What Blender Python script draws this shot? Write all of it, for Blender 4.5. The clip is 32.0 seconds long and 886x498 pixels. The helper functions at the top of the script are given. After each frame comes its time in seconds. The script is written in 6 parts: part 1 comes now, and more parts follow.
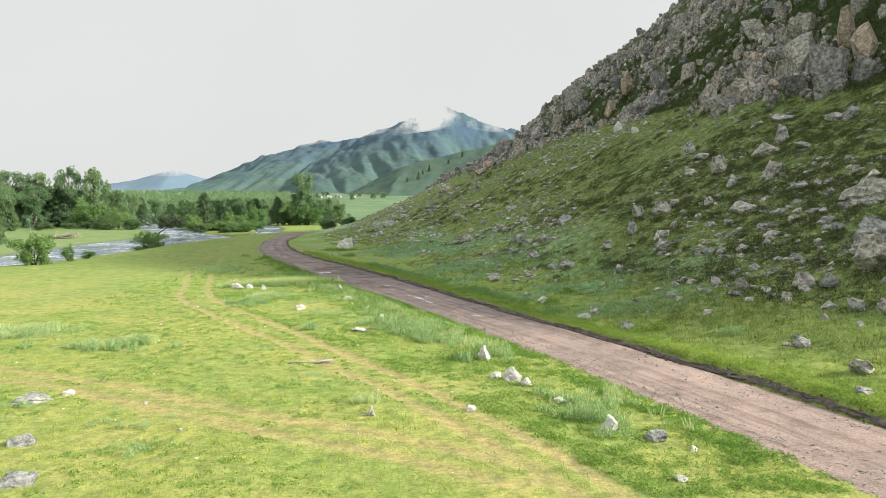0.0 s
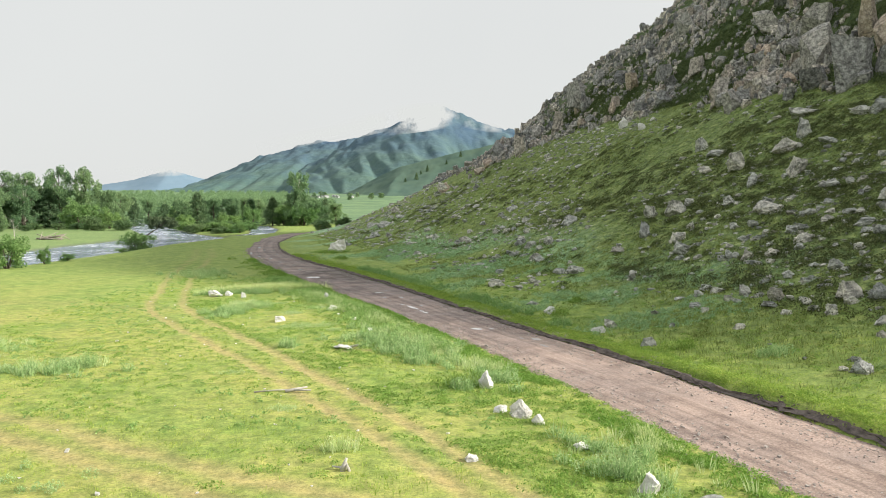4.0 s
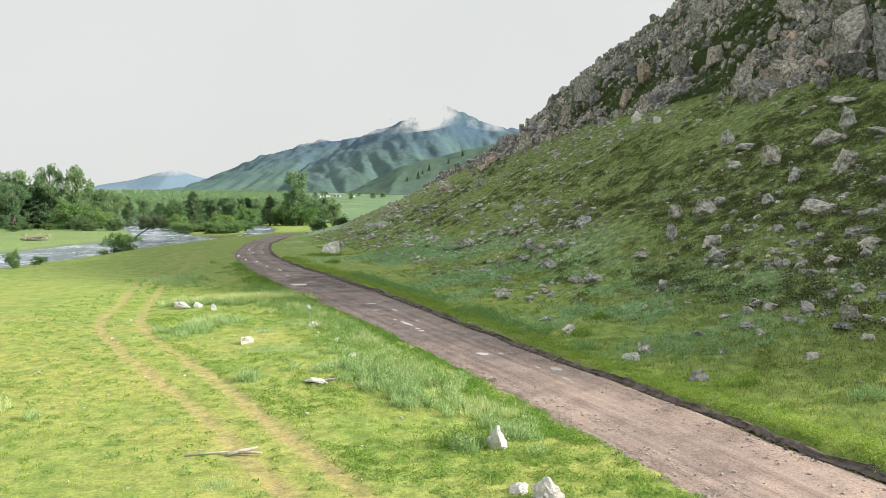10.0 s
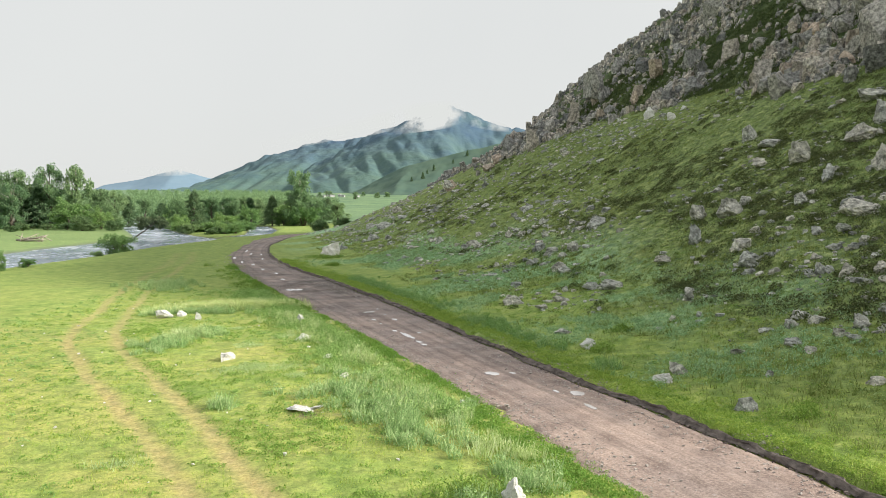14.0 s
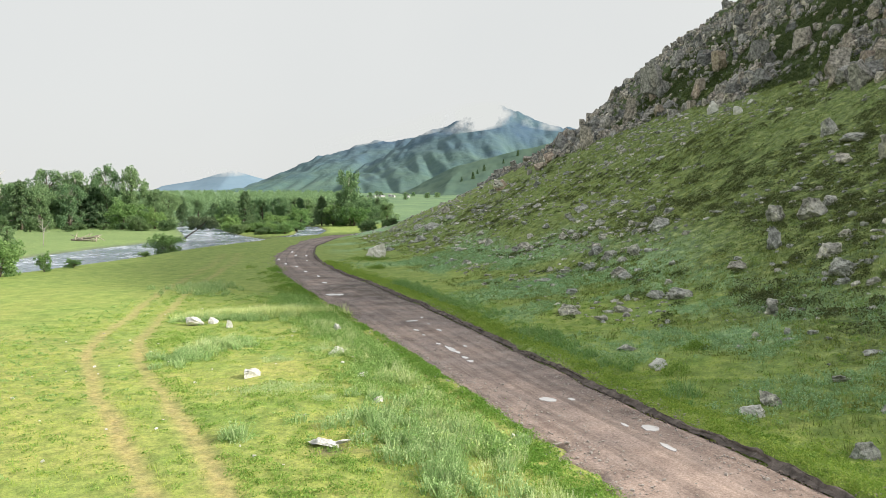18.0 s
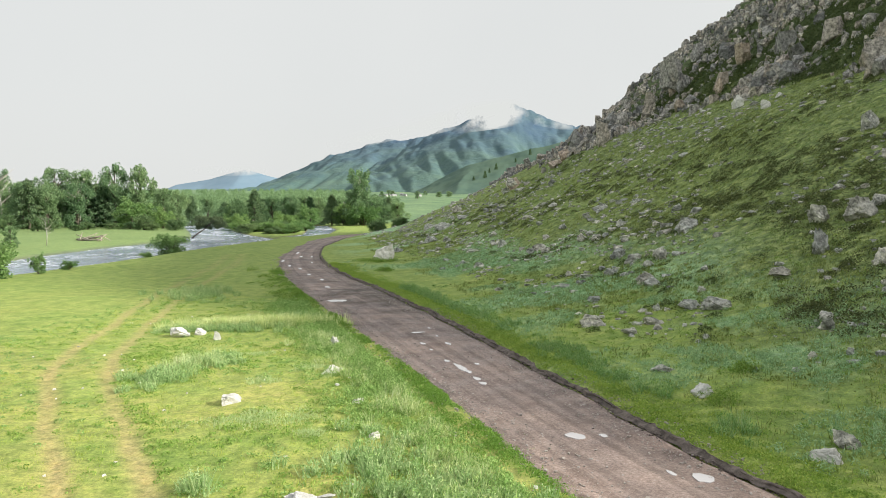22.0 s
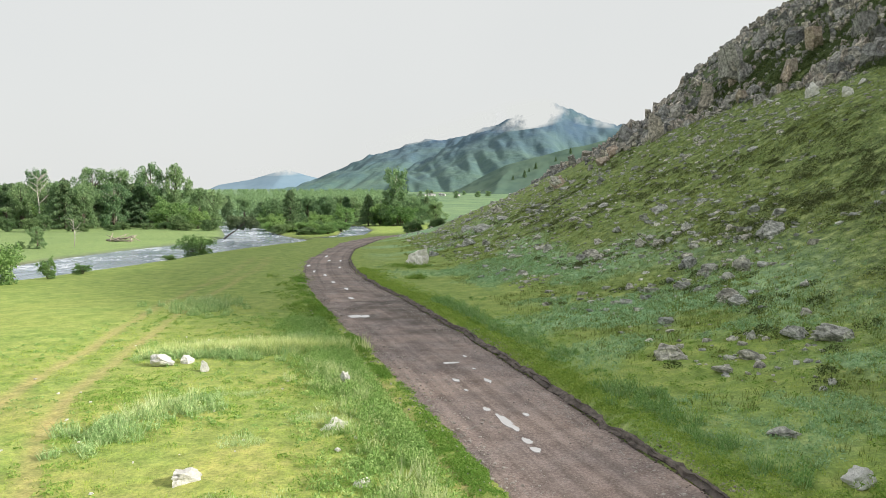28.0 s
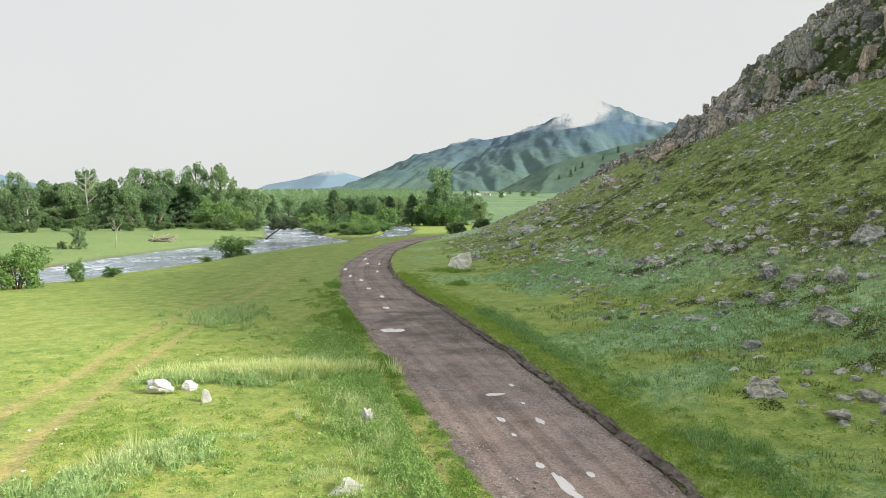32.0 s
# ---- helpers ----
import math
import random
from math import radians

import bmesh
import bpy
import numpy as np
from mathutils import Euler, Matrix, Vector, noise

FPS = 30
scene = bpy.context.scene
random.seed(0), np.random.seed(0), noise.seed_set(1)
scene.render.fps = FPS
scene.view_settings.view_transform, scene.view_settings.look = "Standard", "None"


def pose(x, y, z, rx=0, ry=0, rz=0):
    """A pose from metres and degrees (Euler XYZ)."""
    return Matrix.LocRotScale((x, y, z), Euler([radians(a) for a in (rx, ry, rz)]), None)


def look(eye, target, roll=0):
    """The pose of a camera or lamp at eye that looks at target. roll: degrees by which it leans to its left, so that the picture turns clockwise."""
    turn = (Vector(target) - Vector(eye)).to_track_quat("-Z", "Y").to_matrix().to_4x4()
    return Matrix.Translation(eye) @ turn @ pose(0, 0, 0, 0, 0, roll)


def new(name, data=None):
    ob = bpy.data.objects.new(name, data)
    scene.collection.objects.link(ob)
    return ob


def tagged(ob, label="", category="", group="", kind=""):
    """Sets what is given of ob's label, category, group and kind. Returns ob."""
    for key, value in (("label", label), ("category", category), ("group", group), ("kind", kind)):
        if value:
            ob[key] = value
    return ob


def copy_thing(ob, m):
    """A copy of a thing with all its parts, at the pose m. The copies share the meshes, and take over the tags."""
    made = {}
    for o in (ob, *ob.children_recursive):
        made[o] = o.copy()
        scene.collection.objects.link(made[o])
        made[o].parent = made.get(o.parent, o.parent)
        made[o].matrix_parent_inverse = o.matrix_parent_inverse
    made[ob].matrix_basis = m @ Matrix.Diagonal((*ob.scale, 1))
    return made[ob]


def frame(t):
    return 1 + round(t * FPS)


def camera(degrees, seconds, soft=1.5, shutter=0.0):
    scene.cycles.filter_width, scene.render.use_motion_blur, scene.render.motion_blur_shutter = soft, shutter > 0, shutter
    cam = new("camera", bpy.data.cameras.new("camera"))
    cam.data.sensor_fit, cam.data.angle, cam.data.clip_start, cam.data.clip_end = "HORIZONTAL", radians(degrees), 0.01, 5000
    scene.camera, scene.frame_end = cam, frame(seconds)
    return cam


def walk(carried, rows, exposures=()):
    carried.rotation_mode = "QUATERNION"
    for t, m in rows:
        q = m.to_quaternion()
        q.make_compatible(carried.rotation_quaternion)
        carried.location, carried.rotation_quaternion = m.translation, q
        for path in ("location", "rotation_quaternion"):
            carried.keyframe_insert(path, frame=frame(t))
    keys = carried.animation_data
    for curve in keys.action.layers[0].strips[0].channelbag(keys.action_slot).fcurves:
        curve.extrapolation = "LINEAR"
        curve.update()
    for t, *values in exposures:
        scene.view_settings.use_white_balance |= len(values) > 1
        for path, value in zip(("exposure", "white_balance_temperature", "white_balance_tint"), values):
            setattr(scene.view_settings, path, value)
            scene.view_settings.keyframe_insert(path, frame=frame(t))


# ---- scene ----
from mathutils.bvhtree import BVHTree

cam = camera(62.60, 32.0, soft=0.75)

PATH = [
    (0, pose(0.000, -0.000, 7.299, 86.448, 0.000, -0.002)),
    (1, pose(0.033, 1.325, 7.287, 86.453, 0.000, -0.051)),
    (2, pose(0.065, 2.650, 7.274, 86.457, 0.000, -0.101)),
    (3, pose(0.100, 3.954, 7.265, 86.461, 0.000, -0.133)),
    (3.5, pose(0.119, 4.594, 7.264, 86.463, 0.000, -0.139)),
    (5.5, pose(0.201, 7.102, 7.267, 86.472, 0.000, -0.117)),
    (6, pose(0.219, 7.722, 7.268, 86.470, 0.000, -0.107)),
    (7, pose(0.249, 8.963, 7.269, 86.456, 0.000, -0.079)),
    (8, pose(0.275, 10.193, 7.270, 86.436, 0.000, -0.043)),
    (9, pose(0.298, 11.396, 7.260, 86.423, 0.000, -0.010)),
    (10, pose(0.319, 12.579, 7.229, 86.424, 0.000, 0.018)),
    (11, pose(0.334, 13.708, 7.201, 86.427, 0.000, 0.044)),
    (12, pose(0.335, 14.726, 7.205, 86.424, 0.000, -0.009)),
    (13, pose(0.330, 15.700, 7.217, 86.421, 0.000, 0.096)),
    (13.5, pose(0.328, 16.191, 7.219, 86.422, 0.000, 0.187)),
    (14, pose(0.326, 16.678, 7.220, 86.425, 0.000, 0.380)),
    (14.5, pose(0.322, 17.162, 7.219, 86.430, 0.000, 0.681)),
    (16.5, pose(0.316, 19.106, 7.215, 86.443, 0.000, 3.245)),
    (17, pose(0.321, 19.601, 7.214, 86.443, 0.000, 3.764)),
    (17.5, pose(0.330, 20.099, 7.211, 86.443, 0.000, 4.003)),
    (18, pose(0.339, 20.599, 7.209, 86.442, 0.000, 4.309)),
    (18.5, pose(0.342, 21.099, 7.209, 86.438, 0.000, 4.542)),
    (19, pose(0.335, 21.600, 7.211, 86.430, 0.000, 4.825)),
    (19.5, pose(0.316, 22.092, 7.217, 86.417, 0.000, 4.862)),
    (20, pose(0.289, 22.578, 7.226, 86.400, 0.000, 4.967)),
    (21, pose(0.222, 23.605, 7.241, 86.369, 0.000, 5.102)),
    (22, pose(0.145, 24.766, 7.243, 86.359, 0.000, 5.247)),
    (23, pose(0.057, 25.990, 7.241, 86.355, 0.000, 5.614)),
    (23.5, pose(0.009, 26.607, 7.241, 86.351, 0.000, 5.906)),
    (24, pose(-0.039, 27.234, 7.240, 86.348, 0.000, 6.215)),
    (24.5, pose(-0.091, 27.870, 7.239, 86.345, 0.000, 6.470)),
    (26.5, pose(-0.334, 30.466, 7.248, 86.337, 0.000, 7.375)),
    (27, pose(-0.408, 31.125, 7.257, 86.337, 0.000, 7.656)),
    (27.5, pose(-0.486, 31.789, 7.268, 86.338, 0.000, 7.955)),
    (28, pose(-0.564, 32.449, 7.278, 86.338, 0.000, 8.299)),
    (28.5, pose(-0.639, 33.102, 7.284, 86.340, 0.000, 8.949)),
    (29, pose(-0.711, 33.750, 7.290, 86.342, 0.000, 9.656)),
    (29.5, pose(-0.787, 34.396, 7.295, 86.343, 0.000, 10.252)),
    (30, pose(-0.869, 35.041, 7.303, 86.340, 0.000, 10.617)),
    (31, pose(-1.058, 36.326, 7.328, 86.321, 0.000, 11.237)),
    (32, pose(-1.258, 37.609, 7.356, 86.296, 0.000, 11.834)),
]
walk(cam, PATH)

# ---- sky, sun ----
SUN_EL, SUN_AZ = radians(27.0), radians(97.0)  # azimuth clockwise from +y
world = bpy.data.worlds.new("overcast_sky")
scene.world = world
world.use_nodes = True
wn, wl = world.node_tree.nodes, world.node_tree.links
wn.clear()
w_out = wn.new("ShaderNodeOutputWorld")
w_bg = wn.new("ShaderNodeBackground")
w_sky = wn.new("ShaderNodeTexSky")
w_sky.sky_type = "NISHITA"
w_sky.sun_disc = False
w_sky.sun_elevation, w_sky.sun_rotation = SUN_EL, SUN_AZ
w_sky.air_density, w_sky.dust_density, w_sky.ozone_density = 1.0, 4.0, 1.0
w_mul = wn.new("ShaderNodeMix")
w_mul.data_type, w_mul.blend_type = "RGBA", "MIX"
w_cloud = wn.new("ShaderNodeRGB")
w_cloud.outputs[0].default_value = (7.9, 8.05, 7.95, 1)
w_fac = wn.new("ShaderNodeTexNoise")
w_map = wn.new("ShaderNodeMapRange")
w_fac.inputs["Scale"].default_value = 2.2
w_fac.inputs["Detail"].default_value = 4
w_map.inputs["To Min"].default_value, w_map.inputs["To Max"].default_value = 0.86, 1.0
wl.new(w_fac.outputs["Fac"], w_map.inputs["Value"])
wl.new(w_map.outputs["Result"], w_mul.inputs["Factor"])
wl.new(w_sky.outputs["Color"], w_mul.inputs["A"])
wl.new(w_cloud.outputs["Color"], w_mul.inputs["B"])
wl.new(w_mul.outputs["Result"], w_bg.inputs["Color"])
w_co = wn.new("ShaderNodeTexCoord")
w_sep = wn.new("ShaderNodeSeparateXYZ")
w_up = wn.new("ShaderNodeMapRange")  # an overcast sky is brighter towards the zenith
w_up.interpolation_type = "SMOOTHSTEP"
for key, v in (("From Min", 0.28), ("From Max", 1.0), ("To Min", 0.072), ("To Max", 0.088)):
    w_up.inputs[key].default_value = v
wl.new(w_co.outputs["Generated"], w_sep.inputs["Vector"])
wl.new(w_sep.outputs["Z"], w_up.inputs["Value"])
wl.new(w_up.outputs["Result"], w_bg.inputs["Strength"])
wl.new(w_bg.outputs["Background"], w_out.inputs["Surface"])

sun_data = bpy.data.lights.new("sun", "SUN")
sun_data.energy, sun_data.angle, sun_data.color = 5.0, radians(3.2), (1.0, 0.93, 0.82)
sun = new("sun", sun_data)
to_sun = Vector((math.sin(SUN_AZ) * math.cos(SUN_EL), math.cos(SUN_AZ) * math.cos(SUN_EL), math.sin(SUN_EL)))
sun.matrix_world = look(to_sun * 300, (0, 0, 0))
scene.view_settings.exposure = 0.5

# ---- plan of the land ----
rng = np.random.default_rng(7)
TABLE = rng.random((256, 256))


def value_noise(x, y):
    xi, yi = np.floor(x).astype(int), np.floor(y).astype(int)
    u, v = x - xi, y - yi
    u, v = u * u * (3 - 2 * u), v * v * (3 - 2 * v)
    a, b = TABLE[xi % 256, yi % 256], TABLE[(xi + 1) % 256, yi % 256]
    c, d = TABLE[xi % 256, (yi + 1) % 256], TABLE[(xi + 1) % 256, (yi + 1) % 256]
    return (a * (1 - u) + b * u) * (1 - v) + (c * (1 - u) + d * u) * v - 0.5


def fbm(x, y, size, octaves=4, seed=0):
    out, amp = 0.0, 1.0
    for i in range(octaves):
        out = out + amp * value_noise(x / size + 17.3 * i + seed * 5.7, y / size + 9.1 * i + seed * 3.1)
        size, amp = size / 2.03, amp / 2
    return out


def eased(xs, ys, lo, hi, blur=7):
    """A table of a curve through the given points, a value a metre, with its corners rounded."""
    t = np.arange(lo, hi + 1.0)
    v = np.interp(t, xs, ys)
    pad = np.r_[np.full(blur, 0) + v[0] - (v[1] - v[0]) * np.arange(blur, 0, -1), v, v[-1] + (v[-1] - v[-2]) * np.arange(1, blur + 1)]
    return t, np.convolve(pad, np.ones(2 * blur + 1) / (2 * blur + 1), "valid")


ROAD_Y = [-60, 0, 20, 30, 40, 50, 60, 70, 80, 90, 100, 110, 120, 130, 140, 150, 165, 186, 200, 225, 250]
ROAD_L = [38, 17.2, 10.4, 7.0, 3.1, -1.4, -5.8, -10.3, -15.5, -20, -24, -27.5, -30.2, -32.5, -34.3, -36, -38, -36, -33, -20, -2]
ROAD_R = [43.2, 22.4, 15.5, 12.2, 8.3, 3.6, 0, -4.2, -8.4, -13.2, -18, -22, -25.2, -28, -30.3, -31.8, -32.8, -31.5, -28.5, -15, 3]
LEFT_T, LEFT_V = eased(ROAD_Y, ROAD_L, -60, 250)
RIGHT_T, RIGHT_V = eased(ROAD_Y, ROAD_R, -60, 250)


def road_left(y):
    return np.interp(y, LEFT_T, LEFT_V)


def road_right(y):
    return np.interp(y, RIGHT_T, RIGHT_V)


RIVER = [(-190, 20, 9), (-110, 62, 8), (-72, 92, 6.5), (-65.5, 107, 7), (-66.5, 122, 9), (-68, 140, 10.5), (-68.8, 160, 11.2), (-67.5, 180, 12),
         (-68.5, 196, 11.5), (-75, 211, 8.2), (-86, 232, 6.6), (-102, 264, 6.6), (-128, 318, 7.5), (-147, 368, 8.5), (-200, 500, 11)]
SIDE = [(-57, 208, 2.5), (-55, 228, 3.4), (-62, 262, 4.5), (-74, 300, 4)]


def strip_distance(x, y, line):
    """The distance from the edge of a band along a line of (x, y, half width); below 0 inside."""
    best = np.full(np.shape(x), 1e9)
    for (ax, ay, aw), (bx, by, bw) in zip(line, line[1:]):
        dx, dy = bx - ax, by - ay
        t = np.clip(((x - ax) * dx + (y - ay) * dy) / (dx * dx + dy * dy), 0, 1)
        best = np.minimum(best, np.hypot(x - ax - t * dx, y - ay - t * dy) - (aw + t * (bw - aw)))
    return best


HILL_S = [-500, 16, 22, 25, 28, 32, 35, 41.5, 45, 48, 53, 55.5, 61.5, 71, 77, 80, 82, 87, 92, 100, 120, 140, 160, 200, 260]
HILL_Z = [0, 0, 0.12, 0.35, 0.8, 1.6, 2.4, 5.0, 6.4, 7.5, 10.1, 11.2, 14.5, 19.6, 22.8, 25.8, 28.0, 32.7, 37.0, 43, 60, 76, 90, 108, 120]
NOSE = 182.0


def hill_s(x, y):
    q = np.clip((y - NOSE) / 5.0, -30, 60)
    return x + 0.34 * y - 1.25 * 5.0 * np.log1p(np.exp(q))


def cliff_foot(y):
    return np.interp(y, [70, 80, 90, 101, 113, 130, 140, 147, 153, 160, 180], [71, 70.5, 73.5, 74.5, 75, 75.5, 74.5, 69.5, 65.5, 62, 56])


def trail(x, y):
    """How worn the grass is: the two ruts of the track, and fainter ones that fork off."""
    main = [(6.5, 12, 0), (4.3, 17.8, 0), (2.6, 21.2, 0), (0.1, 26, 0), (-2.7, 30.6, 0), (-7.2, 37.5, 0), (-10.4, 42.6, 0), (-15.2, 48.9, 0),
            (-19.6, 56.5, 0), (-22.5, 66.4, 0), (-26.9, 81, 0), (-32, 104, 0), (-40, 128, 0)]
    line_t, line_v = eased([p[1] for p in main], [p[0] for p in main], 12, 128, 4)
    off = np.abs(x - np.interp(y, line_t, line_v)) * np.interp(y, line_t, 1 / np.hypot(1, np.gradient(line_v)))
    fork = [(2.0, 19.5, 0), (-1.4, 21.6, 0), (-5.2, 23.2, 0), (-10, 26.2, 0), (-14.5, 29.0, 0), (-19, 30.9, 0), (-30, 34, 0)]
    far = [(-19, 55, 0), (-26, 58, 0), (-40, 60, 0), (-60, 62, 0)]
    wob = 0.28 * fbm(x, y, 4.0, 3, 5)
    near = np.interp(y, [20, 40, 60, 80, 120, 140], [1, 1, 0.8, 0.6, 0.5, 0.3])
    half = np.interp(y, [18, 26, 40, 60], [0.55, 0.7, 0.95, 1.1])
    a = np.clip(1.2 - np.abs(off + wob - half) / 0.42, 0, 1) * near * 0.72 * (y < 128)
    b = np.clip(1.2 - np.abs(np.abs(strip_distance(x, y, fork)) + wob - 0.7) / 0.55, 0, 1) * 0.6
    c = np.clip(1.0 - np.abs(strip_distance(x, y, far) + wob) / 1.6, 0, 1) * 0.2
    d = np.clip(1.1 - np.abs(x - road_left(y) + 1.05 + wob) / 0.22, 0, 1) * np.clip((y - 42) / 5, 0, 1) * np.clip((72 - y) / 5, 0, 1) * 0.75
    return np.clip(np.maximum(np.maximum(a, b), np.maximum(c, d)) * (0.95 + 0.5 * fbm(x, y, 1.6, 4, 8)), 0, 1)


def ground_z(x, y, fine=True):
    x, y = np.asarray(x, float), np.asarray(y, float)
    s = hill_s(x, y)
    hill = np.interp(s, HILL_S, HILL_Z)
    # unseen upper hill held low to let sun reach the near road
    cap = np.interp(y, [-200, 0, 40, 60, 85, 100, 115, 150, 400], [6, 12, 22, 34, 58, 70, 90, 110, 110])
    hill = np.where(hill > cap * 0.8, cap * 0.8 + cap * 0.3 * (1 - np.exp(-(hill - cap * 0.8) / (cap * 0.3))), hill)
    # unseen crest added beyond the slope, its heights set to cast the shadow edge
    u, w = 0.993 * x - 0.122 * y, 0.122 * x + 0.993 * y
    shade_crest = np.interp(w, [-80, 0, 20, 33, 40, 44, 46, 59, 64, 71, 81, 98, 108, 160, 200, 260], [10, 24, 36, 43, 48, 51, 52.4, 58.5, 61.4, 67, 74.5, 82, 85, 88, 90, 40])
    hill = hill + np.maximum(0, shade_crest - hill) * np.clip((u - 75) / 25, 0, 1)
    river = np.minimum(strip_distance(x, y, RIVER), strip_distance(x, y, SIDE))
    middle = np.interp(y, [p[1] for p in RIVER], [p[0] for p in RIVER])
    near_side = np.clip((x - middle) / 4, 0, 1) * np.clip((215 - y) / 40, 0, 1)
    bank_a = np.interp(river, [-6, -1.5, 0, 1.6, 6, 28], [-3, -2.4, -1.85, -1.15, -0.75, 0])
    bank_b = np.interp(river, [-6, -1.5, 0, 1.6, 6, 28], [-3, -2.4, -1.85, -1.5, -1.4, -1.2])
    z = bank_a * near_side + bank_b * (1 - near_side)
    z = z + hill * np.clip((river - 4) / 20, 0, 1) * np.clip((560 - y) / 220, 0, 1)
    z = z + np.interp(y, [340, 800, 1500, 3000, 6000], [0, 5, 27, 64, 90])
    if fine:
        dry = np.clip(river / 6, 0, 1)
        wild = np.clip((s - 24) / 18, 0, 1)
        z = z + dry * (0.22 * fbm(x, y, 11, 3, 1) + np.where(y < 70, 0.05, 0.02) * fbm(x, y, 1.6, 3, 2)) + wild * (0.6 * fbm(x, y, 9, 4, 3) + 0.28 * fbm(x, y, 2.2, 3, 4))
        crag = np.clip((s - cliff_foot(y)) / 6, 0, 1)
        z = z + crag * (2.6 * fbm(x, y, 8, 4, 6) - 0.3)
        z = z - 0.07 * trail(x, y)
    l, r = road_left(y), road_right(y)
    on = np.clip(np.minimum((x - l) / 0.5 + 0.6, (r - x) / 0.45 + 1.15), 0, 1) * np.clip((245 - y) / 20, 0, 1)
    flat = np.interp(hill_s((l + r) / 2, y), HILL_S, HILL_Z) - 0.22
    z = z * (1 - on) + flat * on
    lip = np.clip(1 - np.abs(x - r - 1.05) / 0.75, 0, 1) * np.clip((170 - y) / 30, 0, 1)
    return z + 0.13 * lip
# ---- materials ----
def material(name, rough=0.8, metal=0.0):
    m = bpy.data.materials.new(name)
    m.use_nodes = True
    b = m.node_tree.nodes["Principled BSDF"]
    b.inputs["Roughness"].default_value, b.inputs["Metallic"].default_value = rough, metal
    b.inputs["Specular IOR Level"].default_value = 0.25
    return m, m.node_tree.nodes, m.node_tree.links, b


def noise_node(nodes, links, coord, scale, detail=5, rough=0.6):
    n = nodes.new("ShaderNodeTexNoise")
    n.inputs["Scale"].default_value, n.inputs["Detail"].default_value, n.inputs["Roughness"].default_value = scale, detail, rough
    links.new(coord, n.inputs["Vector"])
    return n.outputs["Fac"]


def ramp(nodes, links, fac, stops):
    r = nodes.new("ShaderNodeValToRGB")
    e = r.color_ramp.elements
    while len(e) < len(stops):
        e.new(0.5)
    for el, (p, c) in zip(e, stops):
        el.position, el.color = p, (*c, 1)
    links.new(fac, r.inputs["Fac"])
    return r.outputs["Color"]


def blend(nodes, links, fac, a, b, mode="MIX"):
    m = nodes.new("ShaderNodeMix")
    m.data_type, m.blend_type = "RGBA", mode
    for value, slot in ((fac, "Factor"), (a, "A"), (b, "B")):
        if isinstance(value, (int, float)):
            m.inputs[slot].default_value = value
        elif isinstance(value, tuple):
            m.inputs[slot].default_value = (*value, 1)
        else:
            links.new(value, m.inputs[slot])
    return m.outputs["Result"]


def span(nodes, links, value, lo, hi, to_lo=0.0, to_hi=1.0):
    m = nodes.new("ShaderNodeMapRange")
    for key, v in (("From Min", lo), ("From Max", hi), ("To Min", to_lo), ("To Max", to_hi)):
        m.inputs[key].default_value = v
    links.new(value, m.inputs["Value"])
    return m.outputs["Result"]


def bump(nodes, links, shader, height, strength=0.5, distance=0.05):
    b = nodes.new("ShaderNodeBump")
    b.inputs["Strength"].default_value, b.inputs["Distance"].default_value = strength, distance
    links.new(height, b.inputs["Height"])
    links.new(b.outputs["Normal"], shader.inputs["Normal"])


def place_of(nodes):
    return nodes.new("ShaderNodeNewGeometry").outputs["Position"]


def attribute(nodes, name):
    a = nodes.new("ShaderNodeAttribute")
    a.attribute_name = name
    return a.outputs["Fac"]


